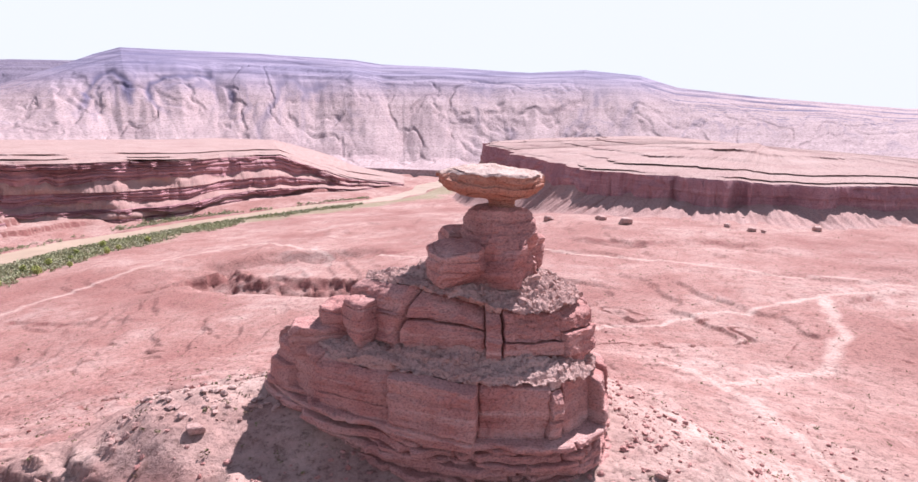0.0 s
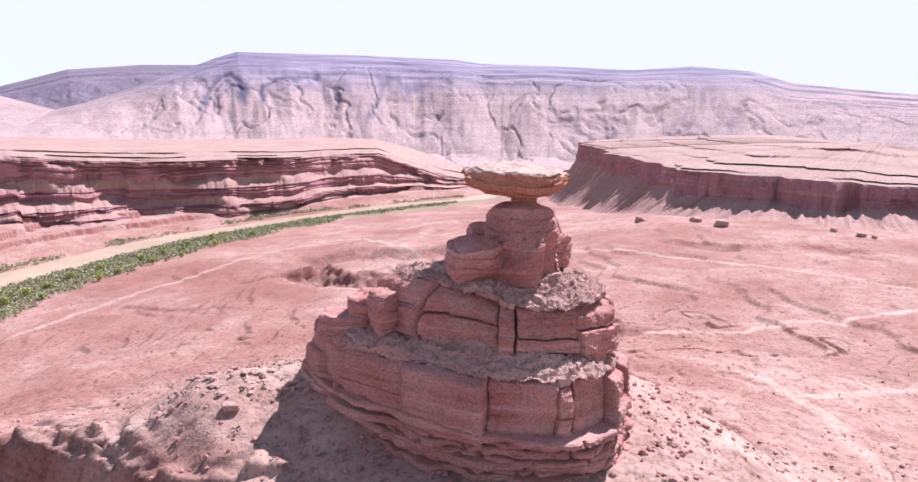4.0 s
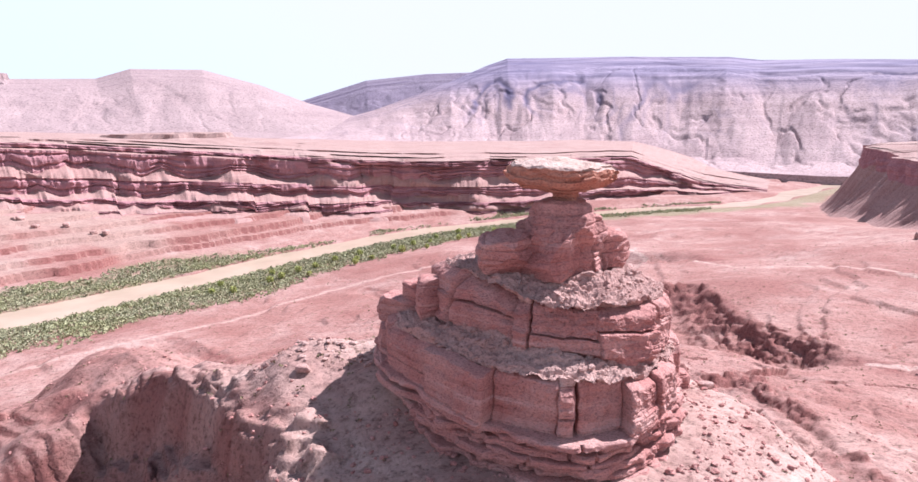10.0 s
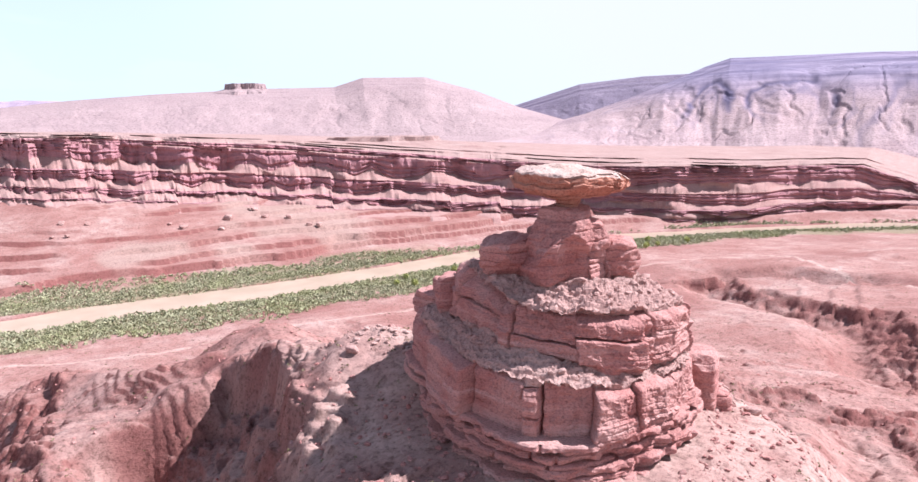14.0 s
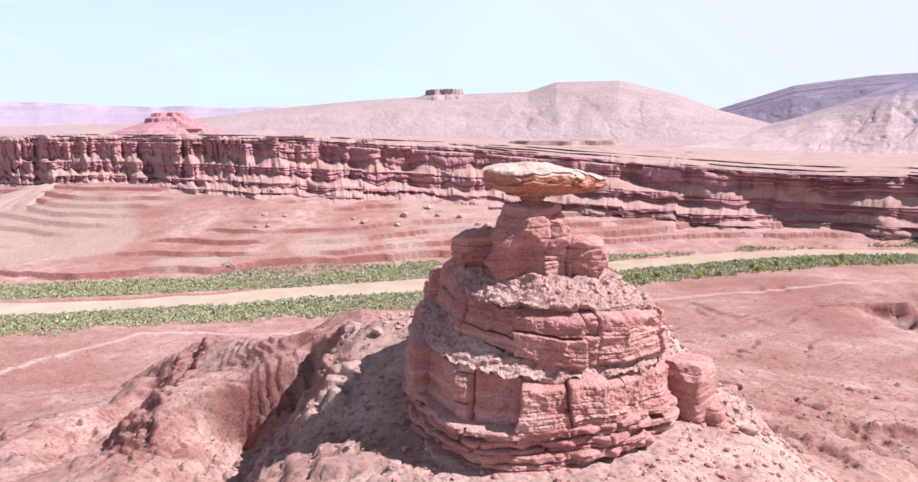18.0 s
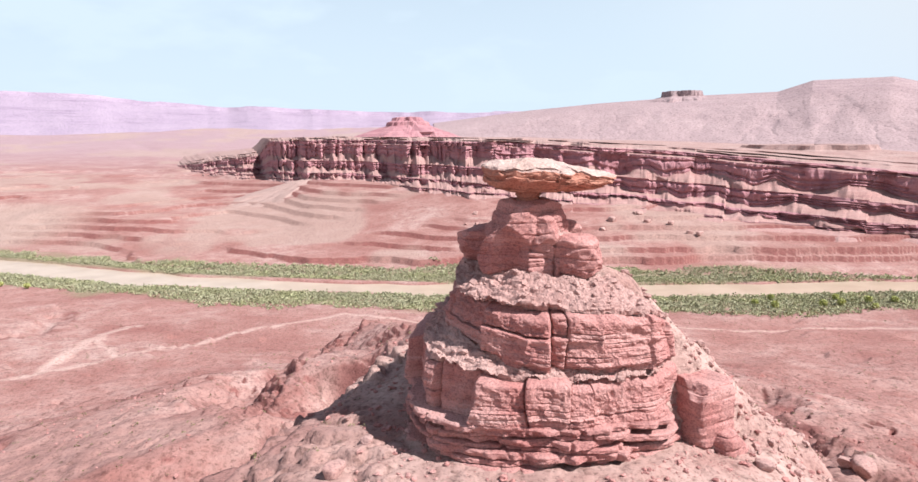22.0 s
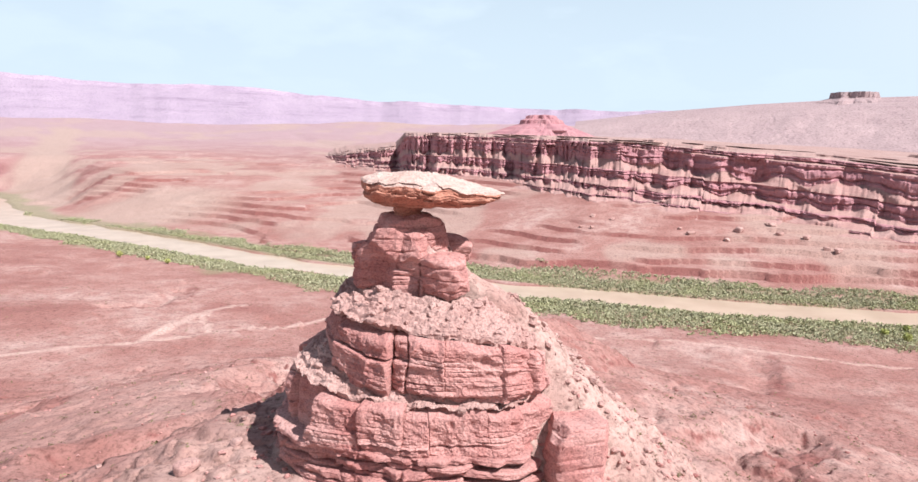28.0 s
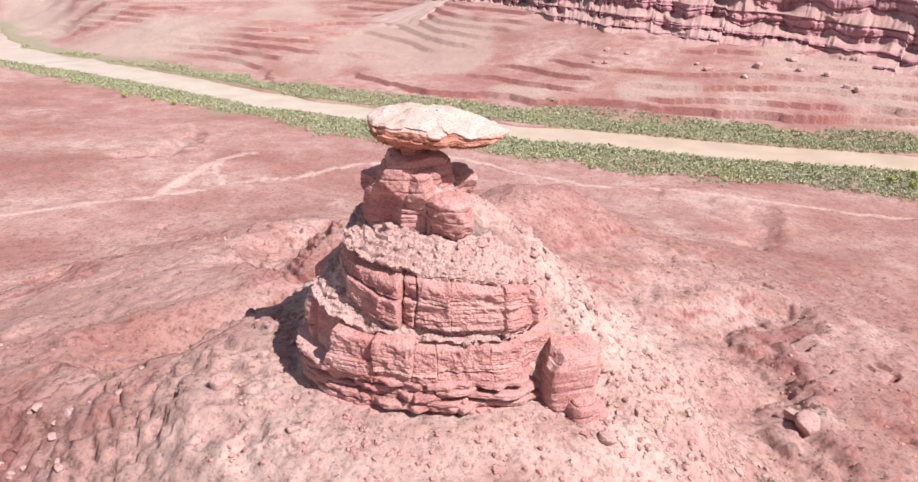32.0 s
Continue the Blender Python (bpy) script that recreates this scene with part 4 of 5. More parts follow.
def tier(name, parent, material, low, high, z0, z1, spacing, seed, columns=1200, rows=84, step=1.0, rough=0.4, inner=0.5, foot_rise=(0.0,) * 16, rise=(0.0,) * 16, inner_z=None, undercut=1.0, seams=2, missing=0.22, crack=1.0, tops=0.8):
    """One storey of the butte: outline low at z0 to outline high at z1, in jointed and bedded blocks under a ledge of debris."""
    rnd = np.random.RandomState(seed)
    u = np.linspace(0, 2 * math.pi, columns, endpoint=False)
    U, Q = np.meshgrid(u, np.linspace(0, 1, rows), indexing="ij")
    mean, tall = float(np.mean(low)), z1 - z0
    zz = z0 + tall * Q
    cx, cy = np.cos(U) * mean, np.sin(U) * mean
    A = (U + (0.7 * vnoise(cx / 5, cy / 5, zz / 5, seed=seed) + 0.2 * vnoise(cx / 1.4, cy / 1.4, zz / 1.0, seed=seed + 1)) / mean) % (2 * math.pi)
    n = max(6, int(2 * math.pi * mean / spacing))
    edges = np.cumsum(rnd.uniform(0.35, 1.85, n))
    edges = edges / edges[-1] * 2 * math.pi - 0.02
    offs = step * (rnd.uniform(-0.9, 0.6, (n, 1)) + rnd.uniform(-1.25, 1.25, (n, 2)))
    turn = (np.degrees(edges) - 30 + 180) % 360 - 180
    whole = np.exp(-(turn / 42.0) ** 2)             # unbroken beds on the east side
    offs = offs * (1 - 0.8 * whole[:, None])
    i, lo_r, m, j = faces_between(low, A, edges, offs)
    _, hi_r, _, _ = faces_between(high, A, edges, offs * 0.8)
    m = m * mean
    stair = np.clip(terrace(Q, 0.36, 0.16, rnd.rand(n)[i]), 0, 1)
    Qs = 0.35 * Q + 0.65 * np.where(Q > 0.97, 1, stair)
    R = lo_r * (1 - Qs) + hi_r * Qs
    # rounded block faces, set forward and back between bedding seams
    R = R + rnd.uniform(0.0, 0.6, n)[i] * step * (1 - np.exp(-m / 0.45)) * (1 - whole[i]) - 0.2 * step
    cuts = np.sort(rnd.uniform(0.2, 0.85, seams))
    qb = Q + 0.20 * rnd.uniform(-1, 1, n)[i] * (1 - whole[i]) + 0.03 * vnoise(cx / 4, cy / 4, seed=seed + 5)
    bed = np.searchsorted(cuts, qb)
    gap = np.min(np.abs(qb[..., None] - cuts), -1) * tall
    shift = rnd.uniform(-0.45, 0.35, (n, seams + 1)) * step
    shift = shift - np.where(rnd.rand(n, seams + 1) < missing, rnd.uniform(1.4, 3.0, (n, seams + 1)), 0) * (1 - 0.8 * whole[:, None])
    shift[:, 0] = np.maximum(shift[:, 0], -0.3)
    R = R + shift[i, bed] - (rnd.uniform(0.1, 0.9, n) * (rnd.rand(n) < 0.55))[i] * np.exp(-(gap / 0.14) ** 2)
    thin = ((zz + 0.4 * vnoise(cx / 8, cy / 8, seed=seed + 3)) / 0.85) % 1          # fine bedding
    R = R - (0.14 + 0.22 * whole[i]) * np.exp(-((thin - 0.5) / 0.12) ** 2) * smooth(-0.2, 0.4, vnoise(cx / 5, cy / 5, zz / 2.4, seed=seed + 15))
    depth, width, reach = rnd.rand(n) ** 2 * (1 - 0.9 * whole), rnd.uniform(0.08, 0.32, n), rnd.uniform(-0.6, 0.35, n)
    R = R - crack * (0.12 + 2.6 * depth[j]) * np.exp(-(m / width[j]) ** 2) * smooth(reach[j], reach[j] + 0.08, Q)
    chip = np.abs(fbm(cx / 3.4, cy / 3.4, zz / 2.6, octaves=5, seed=seed + 8, gain=0.58))
    R = R + rough * (0.4 - 1.3 * chip) + 1.1 * rough * fbm(cx / 8 + 11, cy / 8, zz / 7, octaves=2, seed=seed + 18)
    sh = rnd.uniform(0.74, 0.95, n)[i]
    R = R - 1.7 * (np.maximum(Q - sh, 0) / (1 - sh)) ** 2 * step * rnd.uniform(0.4, 1.2, n)[i]
    R = R - undercut * (0.7 + 0.6 * vnoise(cx / 6, cy / 6, seed=seed + 19)) * smooth(0.15, 0.05, Q)
    Z = zz + around(foot_rise, U) * (1 - Q) + around(rise, U) * Q + (0.3 * vnoise(cx / 4, cy / 4, seed=seed + 9) + tops * rnd.uniform(-1, 0.8, n)[i]) * smooth(0.35, 1, Q)
    P = np.stack([np.cos(U) * R + HUB[0], np.sin(U) * R + HUB[1], Z], -1)
    # the rough top, climbing to the next storey
    k = np.linspace(0, 1, 48)
    calm = smooth(0.0, 0.14, k)
    Rt = (R[:, -1:] * (1 - calm) + around(high, U[:, :1]) * 0.97 * calm) * (1 - (1 - inner) * k)
    Xt, Yt = np.cos(U[:, :1]) * Rt, np.sin(U[:, :1]) * Rt
    rag = fbm(Xt / 2.2, Yt / 2.2, octaves=5, seed=seed + 12, gain=0.62)
    big = fbm(Xt / 6, Yt / 6, octaves=2, seed=seed + 13)
    edge_z = Z[:, -1:] * (1 - calm) + (z1 + around(rise, U[:, :1])) * calm
    lift = edge_z * (1 - k) + around(inner_z, U[:, :1]) * k
    lift = lift + (terrace(lift, 1.0, 0.08, 0.5 * big) - lift) * 0.6
    Zt = lift + (0.5 * rag + 0.5 * big * k) * np.minimum(1, k * 12)
    T = np.stack([Xt + HUB[0], Yt + HUB[1], Zt], -1)
    top = mesh_object(name, T, grid_faces(columns, 48, True), TALUS, parent, "debris-covered ledge of broken red rock")
    faces = grid_faces(columns, rows, True)
    split_mesh("rock_block", P, faces, i.ravel()[faces[:, 0]], material, top)
    pick = rnd.randint(0, columns * 42, 620)
    LEDGE_SPOTS.append(T[pick % columns, 3 + pick // columns])


def foot_slabs(parent, outline, z0, beds, seed, rise):
    """Thin level slabs under the lowest storey, each jutting out its own way."""
    rnd = np.random.RandomState(seed)
    u = np.linspace(0, 2 * math.pi, 760, endpoint=False)
    z = z0
    for k, (thick, out) in enumerate(beds):
        U, Q = np.meshgrid(u, np.linspace(0, 1, 12), indexing="ij")
        cx, cy = np.cos(U) * 24, np.sin(U) * 24
        R = around(outline, U) + out + 1.3 * np.tanh(1.6 * fbm(cx / 7, cy / 7 + 9 * k, octaves=3, seed=seed + k))
        R = R - 0.9 * smooth(0.12, 0.0, np.abs(fbm(cx / 8, cy / 8 + 5 * k, octaves=2, seed=seed + 30 + k)))
        R = R + 0.3 * fbm(cx / 1.6, cy / 1.6, (z + thick * Q) / 0.7, octaves=4, seed=seed + 50)
        R = R - 0.7 * smooth(0.3, 0.0, Q) - 0.35 * smooth(0.75, 1.0, Q) ** 2
        Z = z + thick * Q + around(rise, U) + 0.25 * vnoise(cx / 6, cy / 6, seed=seed + 70)
        P = np.stack([np.cos(U) * R + HUB[0], np.sin(U) * R + HUB[1], Z], -1)
        inward = P[:, -1:].copy()
        inward[..., :2] = HUB + (inward[..., :2] - HUB) * 0.8
        inward[..., 2] += 0.1
        mesh_object("ledge_slab", np.concatenate([P, inward], 1), grid_faces(760, 13, True), RED_ROCK, parent)
        z += thick * 0.94


def block(name, parent, material, centre, half, yaw, seed, power=4.5, rough=0.45, n=40):
    """One weathered block: a squared boulder with chipped faces."""
    t = np.linspace(-1, 1, n)
    A, B = np.meshgrid(t, t, indexing="ij")
    one = np.ones_like(A)
    verts, faces = [], []
    for k, (x, y, z) in enumerate(((A, B, one), (B, A, -one), (one, A, B), (-one, B, A), (B, one, A), (A, -one, B))):
        v = np.stack([x, y, z], -1).reshape(-1, 3)
        verts.append(v)
        faces.append(grid_faces(n, n) + k * n * n)
    v = np.concatenate(verts)
    _, first, back = np.unique(np.round(v, 5), axis=0, return_index=True, return_inverse=True)
    v, faces = v[first], [np.ravel(back)[np.concatenate(faces)]]
    v = v / (np.sum(np.abs(v) ** power, 1, keepdims=True) ** (1 / power))
    w = v * np.array(half)
    q = w + np.array(centre)
    chip = np.random.RandomState(seed)
    for _ in range(9):
        n_dir = chip.normal(size=3) * np.array((1, 1, 0.7))
        n_dir /= np.linalg.norm(n_dir)
        far = w @ n_dir
        w = w - np.maximum(far - far.max() * chip.uniform(0.62, 0.92), 0)[:, None] * n_dir
    d = 0.75 * rough * (0.6 - 1.6 * np.abs(fbm(q[:, 0] / 3, q[:, 1] / 3, q[:, 2] / 2.2, octaves=5, seed=seed))) + 0.8 * rough * fbm(q[:, 0] / 6, q[:, 1] / 6, q[:, 2] / 5, octaves=2, seed=seed + 3)
    d = d - 0.28 * np.exp(-((((q[:, 2] + 0.3 * vnoise(q[:, 0] / 4, q[:, 1] / 4, seed=seed)) / 1.9) % 1 - 0.5) / 0.06) ** 2)
    out = v / np.linalg.norm(v, axis=1, keepdims=True)
    w = w + out * d[:, None]
    c, sn = math.cos(math.radians(yaw)), math.sin(math.radians(yaw))
    w = np.stack([w[:, 0] * c - w[:, 1] * sn, w[:, 0] * sn + w[:, 1] * c, w[:, 2]], 1) + np.array(centre)
    return mesh_object(name, w, np.concatenate(faces), material, parent)


T2 = (11.7, 11.7, 11.6, 8.5, 6.8, 6.0, 6.0, 6.7, 8.2, 10.9, 14.1, 15.3, 14.2, 13.4, 12.9, 12.2)
T3_TOP = (16.8, 18.2, 21.0, 22.0, 20.5, 19.8, 20.0, 21.4, 23.5, 21.5, 18.4, 17.2, 17.0, 17.4, 17.4, 16.8)
T3_LOW = (17.2, 18.5, 21.4, 22.4, 21.5, 21.5, 22.5, 24.5, 26.0, 24.0, 20.8, 19.6, 19.2, 19.2, 18.4, 17.2)
T3_FOOT = (0.8, 0.6, 0.6, 0.4, 0.0, 0.0, 1.0, 3.0, 4.4, 5.0, 5.4, 5.2, 4.8, 4.0, 2.8, 1.6)
T3_RISE = (-0.2, -0.6, -1.6, -4.0, -6.5, -6.5, -4.2, -0.2, 3.2, 4.0, 4.2, 3.0, 1.3, 0.6, 0.4, 0.0)
T4_TOP = (19.2, 20.0, 21.8, 22.4, 22.5, 23.9, 27.3, 33.2, 38.0, 31.4, 25.2, 22.6, 22.6, 23.2, 22.0, 19.8)
T4_RISE = (0.6, 0.4, 0.2, 0.0, 0.0, 0.5, 2.0, 4.0, 5.0, 4.8, 4.2, 3.4, 2.7, 2.4, 1.8, 1.0)
T4_FOOT = (0.6, 0.4, 0.0, 0.0, 0.0, 0.4, 1.6, 3.4, 4.4, 4.0, 2.6, 1.8, 1.4, 1.0, 0.8, 0.8)
T4_LOW = (19.0, 19.8, 21.6, 22.4, 23.0, 24.1, 27.3, 33.4, 38.4, 31.6, 25.4, 23.0, 23.2, 23.6, 22.2, 19.8)


def butte():
    thing = empty("balanced_rock_butte", label="tall tiered red sandstone butte with a flat balanced caprock", category="rock formation")
    foot_slabs(thing, T4_LOW, 40.5, ((2.6, 0.2), (1.3, 0.8), (1.0, -0.1), (1.5, 0.9), (0.8, 0.0), (1.3, 0.8), (0.9, -0.2), (1.1, 0.6)), 11, T4_FOOT)
    tier("lower_tier", thing, RED_ROCK, [v + 0.3 for v in T4_LOW], T4_TOP, 49.2, 57.2, 8.6, 12, inner=0.72, foot_rise=T4_FOOT, rise=T4_RISE, inner_z=[58.6 + v for v in T3_FOOT], step=1.25, undercut=1.0, seams=2, rough=0.42)
    tier("middle_tier", thing, RED_ROCK, T3_LOW, T3_TOP, 57.6, 68.4, 8.2, 17, inner=0.5, foot_rise=T3_FOOT, rise=T3_RISE, inner_z=[72.4 + 0.4 * v for v in T3_RISE], step=1.25, undercut=1.5, seams=2, missing=0.2, rough=0.42)
    tier("upper_tier", thing, RED_ROCK, [v * 0.74 for v in T2], [v * 0.64 for v in T2], 69.5, 77.6, 6, 14, columns=500, rows=50, inner=0.2, inner_z=[79.0] * 16, tops=0.4, rough=0.3)
    block("upper_block", thing, RED_ROCK, (4.8, 109.4, 76.0), (4.8, 4.6, 3.7), 12, 21, 3.6)
    block("upper_block", thing, RED_ROCK, (11.2, 112.0, 76.4), (4.6, 4.8, 4.8), -6, 22, 5.5)
    block("upper_block", thing, RED_ROCK, (14.6, 116.9, 76.8), (3.9, 2.3, 4.7), 8, 23, 4.5)
    block("upper_block", thing, RED_ROCK, (17.0, 122.6, 74.8), (3.3, 3.7, 3.5), 6, 24, 5.0)
    block("upper_block", thing, RED_ROCK, (6.0, 120.0, 76.0), (5.0, 5.4, 3.8), 20, 25, 5.0)
    block("shoulder", thing, RED_ROCK, (11.4, 115.6, 79.4), (6.0, 6.8, 4.6), 5, 26, 3.0, 0.5)
    block("shoulder", thing, RED_ROCK, (14.0, 118.4, 79.8), (3.0, 2.2, 2.2), 20, 27, 3.0)
    block("neck", thing, UNDER_ROCK, (12.0, 116.2, 85.0), (2.1, 2.3, 2.2), 0, 28, 3.5, 0.25)
    block("west_block", thing, RED_ROCK, (-18.6, 113.6, 62.4), (5.0, 4.0, 2.7), 14, 33, 6.0, 0.35)
    block("west_block", thing, RED_ROCK, (-13.6, 114.4, 65.2), (4.4, 4.2, 3.2), -8, 34, 6.0, 0.35)
    block("west_block", thing, RED_ROCK, (-9.4, 110.6, 66.2), (3.8, 3.4, 4.0), 32, 35, 6.0, 0.35)
    block("outcrop", thing, RED_ROCK, (20.4, 143.6, 46.0), (4.9, 5.2, 8.6), 24, 30, 8.0, 0.3)
    block("outcrop", thing, RED_ROCK, (22.6, 146.0, 42.0), (4.4, 3.8, 5.2), 30, 31, 5.0, 0.4)
    hat(thing)


UNDER_ROCK = rock_material("orange_underside", (0.342, 0.120, 0.081), (0.437, 0.190, 0.132), (0.513, 0.280, 0.207), 1.1)
HAT = (8.6, 8.4, 9.0, 10.2, 11.6, 10.6, 9.3, 8.8, 8.9, 9.6, 10.8, 11.4, 11.6, 11.0, 10.2, 9.2)


def hat(parent):
    u = np.linspace(0, 2 * math.pi, 420, endpoint=False)
    prof = [(0.24, -2.7), (0.45, -2.4), (0.66, -2.0), (0.82, -1.5), (0.92, -0.9), (0.975, -0.2), (1.0, 0.5), (0.99, 1.0), (0.95, 1.35), (0.88, 1.6), (0.75, 1.8), (0.6, 2.0), (0.4, 2.2), (0.2, 2.3), (0.02, 2.35)]
    t = np.linspace(0, len(prof) - 1, 70)
    pr, pz = np.interp(t, range(len(prof)), [p[0] for p in prof]), np.interp(t, range(len(prof)), [p[1] for p in prof])
    U, PR = np.meshgrid(u, pr, indexing="ij")
    PZ = np.broadcast_to(pz, U.shape)
    R = around(HAT, U) * PR
    X, Y = np.cos(U) * R, np.sin(U) * R
    n = fbm(X / 4 + 20, Y / 4, PZ / 1.2, octaves=4, seed=77)
    R = R + 0.6 * n * smooth(0.2, 0.8, PR) + 0.25 * np.sign(vnoise(PZ * 2.2, U * 2, seed=79)) * smooth(0.5, 0.9, PR)
    X, Y = np.cos(U) * R, np.sin(U) * R
    Z = 88.0 + PZ * (1 - 0.028 * Y) + 0.35 * fbm(X / 3, Y / 3, octaves=4, seed=81) - 0.10 * Y * smooth(-12, 10, Y) - 0.04 * X
    P = np.stack([X + 10.7, Y + 119.6, Z], -1)
    mesh_object("caprock", P[:, 35:], grid_faces(420, 35, True), CAP_ROCK, parent, "broad flat buff caprock slab")
    mesh_object("caprock_underside", P[:, :36], grid_faces(420, 36, True), UNDER_ROCK, parent, "orange-red underside of the slab")


def river_water():
    pts = [Vector((*p, 0)) for p in RIVER]
    L, fine = [], []
    for a, b in zip(pts[:-1], pts[1:]):
        k = max(2, int((b - a).length / 20))
        fine += [a.lerp(b, i / k) for i in range(k)]
    fine.append(pts[-1])
    for i, p in enumerate(fine):
        t = (fine[min(i + 1, len(fine) - 1)] - fine[max(i - 1, 0)]).normalized()
        n = Vector((-t.y, t.x, 0))
        for s in np.linspace(-60, 60, 5):
            q = p + n * float(s)
            L.append((q.x, q.y, RIVER_Z))
    tagged(mesh_object("water", L, grid_faces(len(fine), 5), WATER, smooth_faces=True), "muddy tan river water between green banks", "river", kind="structure")


def leaf_clumps(places, sizes, material, name, label, category, rnd, leaves=24, flat=0.6):
    """Many low bushes, each a loose heap of small leafy faces."""
    n = len(places)
    c = np.repeat(np.asarray(places, float), leaves, 0)
    s = np.repeat(np.asarray(sizes, float), leaves)[:, None]
    v = rnd.normal(size=(n * leaves, 3))
    v /= np.linalg.norm(v, axis=1, keepdims=True)
    v *= rnd.uniform(0.45, 1.0, (n * leaves, 1))
    v[:, 2] = np.abs(v[:, 2]) * flat * 1.3
    mid = c + v * s * 0.5
    a = rnd.normal(size=(n * leaves, 3))
    b = rnd.normal(size=(n * leaves, 3))
    a /= np.linalg.norm(a, axis=1, keepdims=True)
    b /= np.linalg.norm(b, axis=1, keepdims=True)
    w = s * rnd.uniform(0.08, 0.19, (n * leaves, 1))
    V = np.stack([mid - a * w, mid - b * w, mid + a * w, mid + b * w * 0.8], 1).reshape(-1, 3)
    ob = mesh_object(name, V, np.arange(len(V)).reshape(-1, 4), material)
    return tagged(ob, label, category, kind="stuff")


def thickets():
    rnd = np.random.RandomState(5)
    for want, name, label in ((-1, "riverside_shrubs", "dense grey-green willows and tamarisk on the near river bank"), (1, "riverside_shrubs", "green shrub belt along the far river bank")):
        out, size = [], []
        x, y = rnd.uniform(-1000, -140, 420000), rnd.uniform(-780, 1290, 420000)
        d, side, run = way_to(x, y, RIVER)
        wob = 22 * fbm(x / 55, y / 55, octaves=3, seed=68)
        half = table(y, [(-770, 46), (-220, 33), (110, 28), (1210, 25)])
        outer = table(y, [(-770, 76), (-110, 96), (275, 112), (500, 108), (680, 96), (840, 78), (1260, 50)]) if want < 0 else table(y, [(-770, 50), (-460, 66), (-220, 77), (0, 100), (275, 108), (460, 92), (610, 50), (770, 36), (1210, 44)])
        keep = (side == want) & (d > half + 2) & (d + wob < outer) & (rnd.rand(len(x)) < smooth(0, 25, outer - d - wob) * 0.85 + 0.15)
        x, y, d = x[keep], y[keep], d[keep]
        step = np.floor(x / 2.7).astype(int) * 100003 + np.floor(y / 2.7).astype(int)
        _, first = np.unique(step, return_index=True)
        x, y = x[first], y[first]
        z = land(x, y)
        places = np.stack([x, y, z], 1)
        sizes = 2.6 + 4.2 * rnd.rand(len(x)) ** 1.6
        leaf_clumps(places, sizes, WILLOW, name, label, "shrubs", rnd, leaves=20, flat=0.85)


def trees():
    rnd = np.random.RandomState(15)
    leaf = leaf_material("cottonwood_leaves", (0.34, 0.36, 0.10), (0.50, 0.50, 0.20))
    for n, (x, y) in enumerate([(-618, -335), (-592, -262), (-610, -296)] + [(-430 + 2.5 * k + 22 * math.sin(2.3 * k), 415 + 15.5 * k + 9 * math.sin(5.1 * k)) for k in range(26)]):
        z, tall = float(land(np.array([x]), np.array([y]))[0]), rnd.uniform(4.5, 8.0)
        thing = empty("cottonwood_tree", (0, 0, 0), label="bright yellow-green cottonwood above the riverside shrubs", category="tree", group="riverside trees")
        u = np.linspace(0, 2 * math.pi, 8, endpoint=False)
        rows = [np.stack([x + 0.3 * k + np.cos(u) * w, y + np.sin(u) * w, np.full(8, z - 0.5 + tall * h)], -1) for k, (h, w) in enumerate(((0, 0.45), (0.2, 0.34), (0.45, 0.24), (0.75, 0.08)))]
        mesh_object("trunk", np.stack(rows, 1), grid_faces(8, 4, True), SCRUB, thing)
        m = 700
        v = rnd.normal(size=(m, 3))
        v = v / np.linalg.norm(v, axis=1, keepdims=True) * rnd.uniform(0.4, 1.0, (m, 1)) * (1 + 0.3 * vnoise(v[:, :1] * 3, v[:, 1:2] * 3, seed=n))
        mid = np.array((x + 0.5, y, z + 0.6 * tall)) + v * np.array((0.46, 0.46, 0.42)) * tall
        a, b = rnd.normal(size=(m, 3)) * 0.35, rnd.normal(size=(m, 3)) * 0.35
        mesh_object("crown", np.stack([mid - a, mid - b, mid + a, mid + b], 1).reshape(-1, 3), np.arange(4 * m).reshape(-1, 4), leaf, thing)


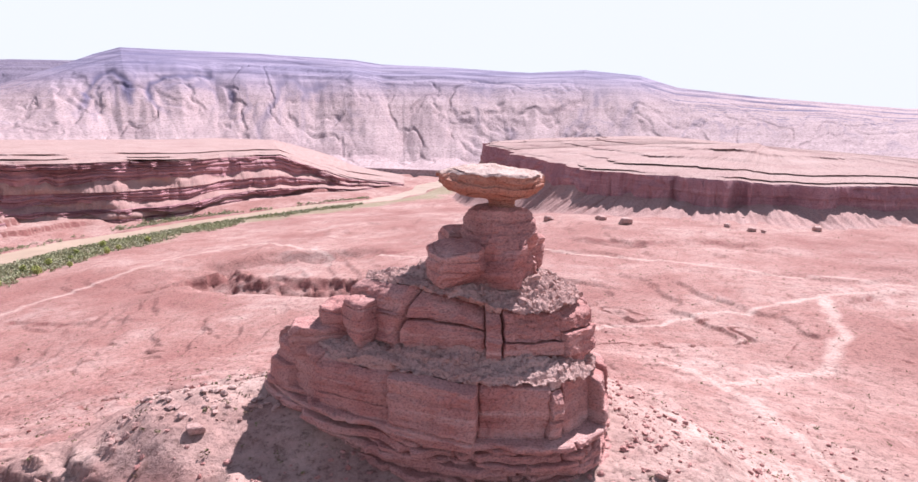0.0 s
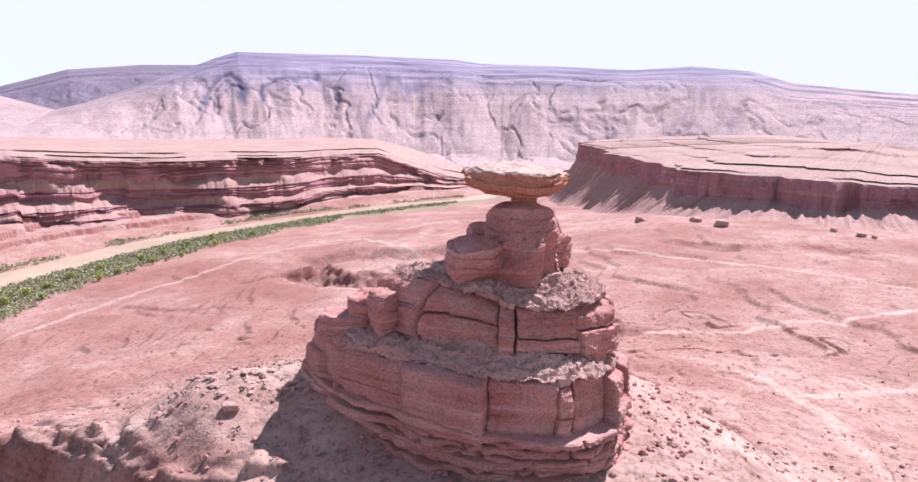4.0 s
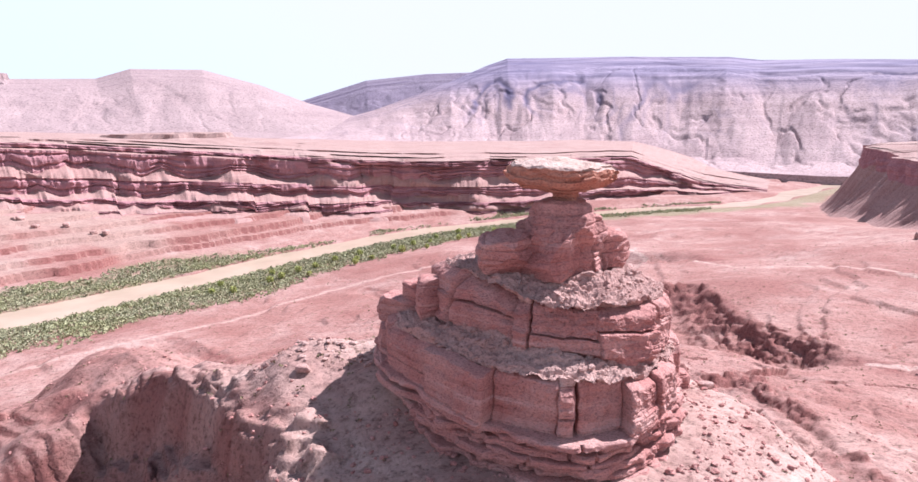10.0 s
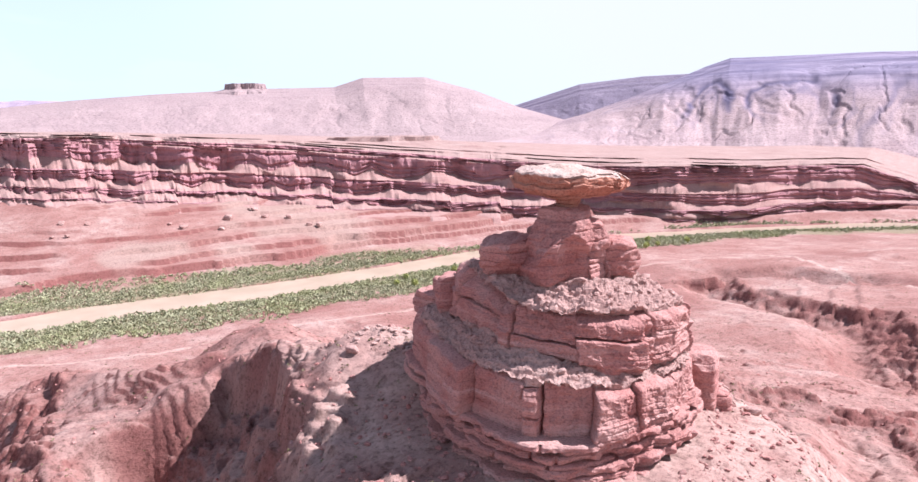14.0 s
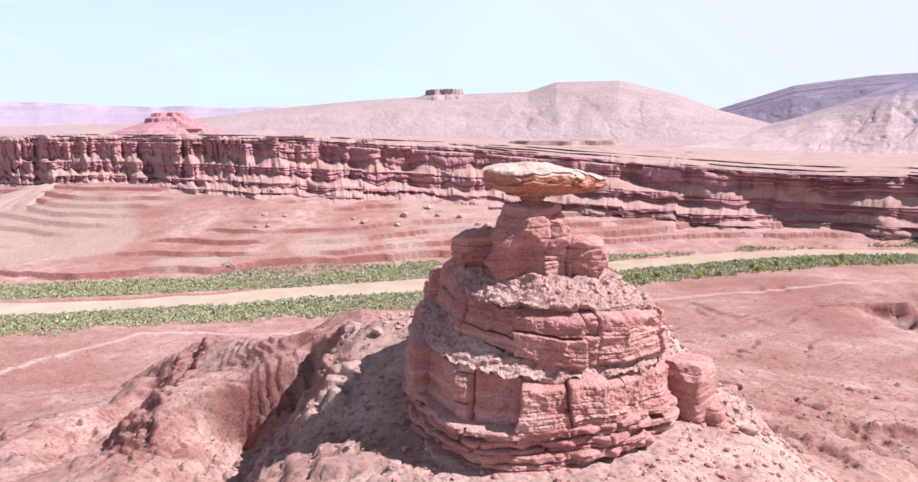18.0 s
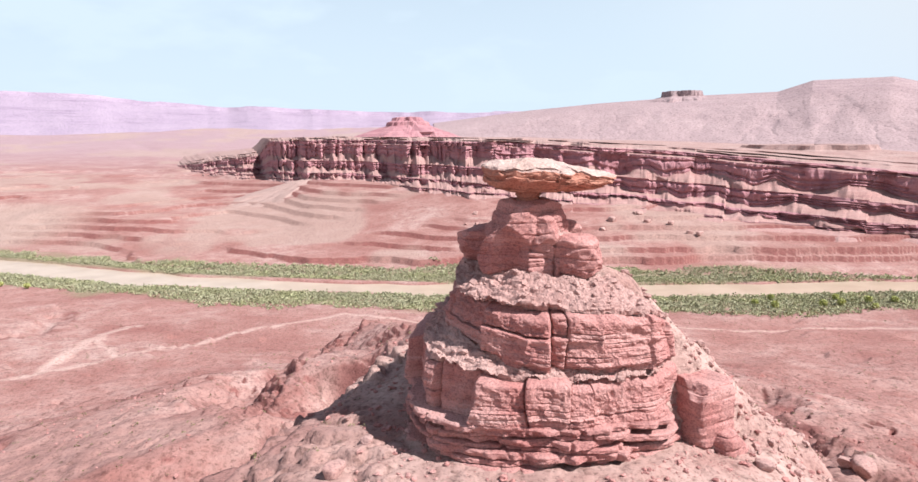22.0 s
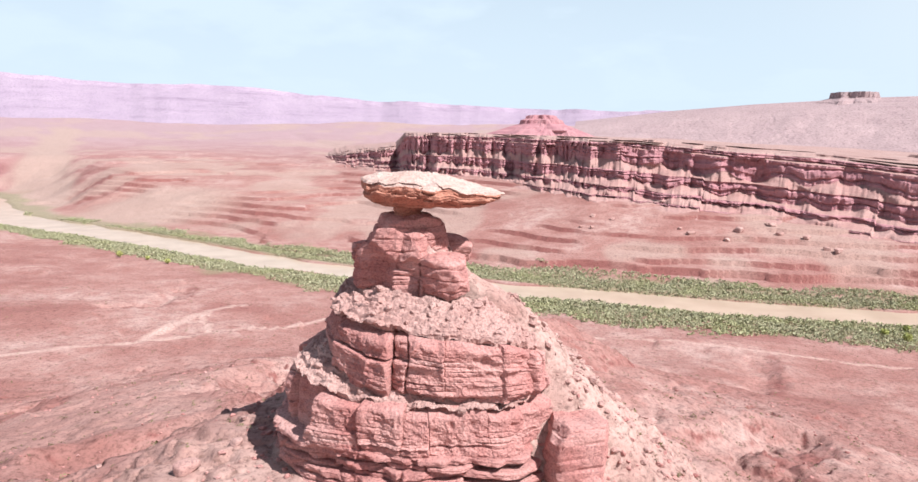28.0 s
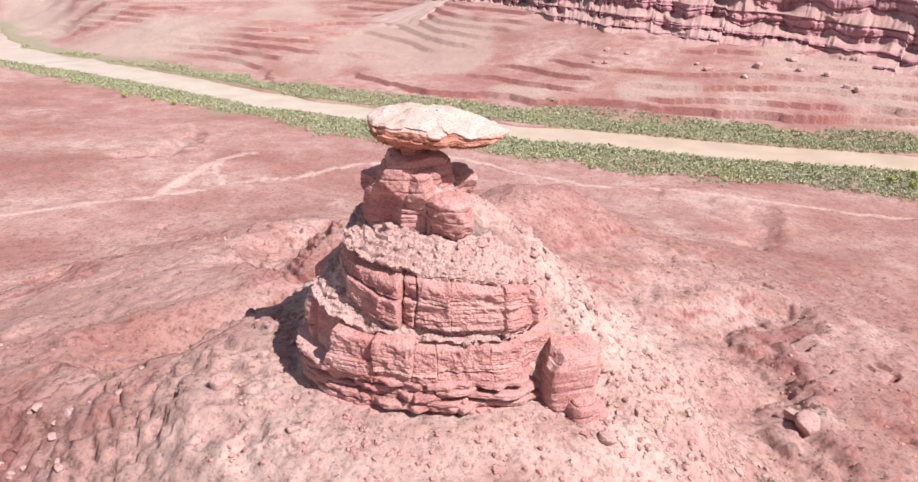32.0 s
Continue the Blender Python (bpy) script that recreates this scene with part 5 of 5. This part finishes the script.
def stones(places, sizes, name, label, category, material, seed, kind="stuff"):
    """Loose angular stones, joined: squashed, chipped blocks of twelve corners."""
    rnd = np.random.RandomState(seed)
    g = (1 + 5 ** 0.5) / 2
    V = np.array([(-1, g, 0), (1, g, 0), (-1, -g, 0), (1, -g, 0), (0, -1, g), (0, 1, g), (0, -1, -g), (0, 1, -g), (g, 0, -1), (g, 0, 1), (-g, 0, -1), (-g, 0, 1)]) / 1.9
    F = np.array([(0, 11, 5), (0, 5, 1), (0, 1, 7), (0, 7, 10), (0, 10, 11), (1, 5, 9), (5, 11, 4), (11, 10, 2), (10, 7, 6), (7, 1, 8), (3, 9, 4), (3, 4, 2), (3, 2, 6), (3, 6, 8), (3, 8, 9), (4, 9, 5), (2, 4, 11), (6, 2, 10), (8, 6, 7), (9, 8, 1)])
    n = len(places)
    W = V[None] * rnd.uniform(0.55, 1.25, (n, 12, 1)) * rnd.uniform(0.6, 1.2, (n, 1, 3)) * np.array((1, 1, 0.7))
    a = rnd.uniform(0, 6.28, n)
    c, q = np.cos(a)[:, None], np.sin(a)[:, None]
    W = np.stack([W[..., 0] * c - W[..., 1] * q, W[..., 0] * q + W[..., 1] * c, W[..., 2]], -1) * np.asarray(sizes)[:, None, None] * 0.5
    W = W + np.asarray(places)[:, None, :]
    ob = mesh_object(name, W, (F[None] + 12 * np.arange(n)[:, None, None]).reshape(-1, 3), material)
    return tagged(ob, label, category, kind=kind)


def litter():
    rnd = np.random.RandomState(41)
    n = 17000
    r, a = 24 + 230 * rnd.rand(n) ** 1.3, rnd.uniform(0, 2 * math.pi, n)
    x, y = HUB[0] + r * np.cos(a), HUB[1] + r * np.sin(a)
    keep = fbm(x / 30, y / 30, octaves=3, seed=90) > -0.25 + 0.5 * rnd.rand(n)
    x, y = x[keep], y[keep]
    size = 0.25 + 1.3 * rnd.rand(len(x)) ** 4
    stones(np.stack([x, y, land(x, y) + 0.1 * size], 1), size, "loose_stones", "scattered angular red stones on the soil", "stones", RED_ROCK, 42)
    n = 2600
    a, r = np.radians(rnd.uniform(56, 195, n)), 14 + 50 * rnd.rand(n)
    x, y = HUB[0] + r * np.cos(a), HUB[1] + r * np.sin(a)
    size = 0.25 + 1.9 * rnd.rand(n) ** 3.5
    stones(np.stack([x, y, land(x, y) + 0.1 * size], 1), size, "scree", "pale broken rock covering the loose slope", "scree", TALUS, 44)
    n = 15000
    r, a = 30 + 560 * rnd.rand(n) ** 0.8, rnd.uniform(0, 2 * math.pi, n)
    x, y = HUB[0] + r * np.cos(a), HUB[1] + r * np.sin(a)
    keep = rnd.rand(n) < 0.35 + 0.65 * smooth(-0.2, 0.4, fbm(x / 45, y / 45, octaves=3, seed=95))
    x, y = x[keep], y[keep]
    leaf_clumps(np.stack([x, y, land(x, y)], 1), rnd.uniform(0.7, 2.0, len(x)), SCRUB, "desert_scrub", "small dry grey-brown desert bushes", "scrub", rnd, leaves=9, flat=0.6)


def boulders():
    """Fallen blocks that stand out singly."""
    rnd = np.random.RandomState(77)
    spots = [(24.5, 82.5, 3.2, "flat layered pink boulder on the bare slope"), (-11, 199, 4.2, "balanced round red boulder in a gully"), (-14, 197, 4.5, "red boulder in a gully beside a taller one"),
             (174, 645, 11.0, "big pale fallen block on the plain below the mesa"), (36, 100, 1.6, ""), (30, 150, 2.2, ""), (48, 128, 1.5, ""), (-36, 104, 2.4, ""), (-18, 86, 2.0, ""), (44, 170, 2.4, ""), (5, 84, 1.4, ""), (17, 88, 1.8, "")]
    for n in range(16):
        spots.append((rnd.uniform(10, 36), rnd.uniform(32, 68), rnd.uniform(0.7, 1.8), "cracked red ledge block half sunk in the slope"))
    for n in range(14):
        b, r = math.radians(rnd.uniform(62, 84)), rnd.uniform(770, 850)
        spots.append((HUB[0] - r * math.sin(b), HUB[1] + r * math.cos(b), rnd.uniform(4, 9), "red fallen block at the foot of the cliffs"))
    for n in range(10):
        b, r = math.radians(rnd.uniform(-34, -8)), rnd.uniform(545, 640)
        spots.append((HUB[0] - r * math.sin(b), HUB[1] + r * math.cos(b), rnd.uniform(4, 9), "red fallen block below the mesa wall"))
    made = []
    for x, y, size, label in spots:
        z = float(land(np.array([x]), np.array([y]))[0])
        if len(made) < 4:
            ob = block("boulder", None, TALUS, (0, 0, 0), (0.62, 0.5, 0.36), rnd.uniform(0, 360), 900 + len(made), 4.0, 0.17, 11)
            made.append(ob)
            ob.location, ob.scale = (x, y, z + 0.22 * size), (size, size, size)
        else:
            src = made[len(made) % 4]
            ob = copy_thing(src, Matrix.Translation((x, y, z + 0.22 * size)) @ Euler((0, 0, rnd.uniform(0, 6.28))).to_matrix().to_4x4())
            ob.scale = (size, size, size * rnd.uniform(0.8, 1.1))
            made.append(ob)
        tagged(ob, label or "small angular red boulder on the talus slope", "boulder", "fallen boulders")


ground_sheet()
river_water()
far_rim()
far_cliffs()
near_mesa()
mountains()
butte()
thickets()
trees()
litter()
boulders()
LEDGE = np.concatenate(LEDGE_SPOTS)
LEDGE_SIZE = 0.3 + 1.7 * np.random.RandomState(8).rand(len(LEDGE)) ** 3.5
stones(LEDGE, LEDGE_SIZE, "ledge_rubble", "broken red stones lying on the butte's ledges", "rubble", TALUS, 43)
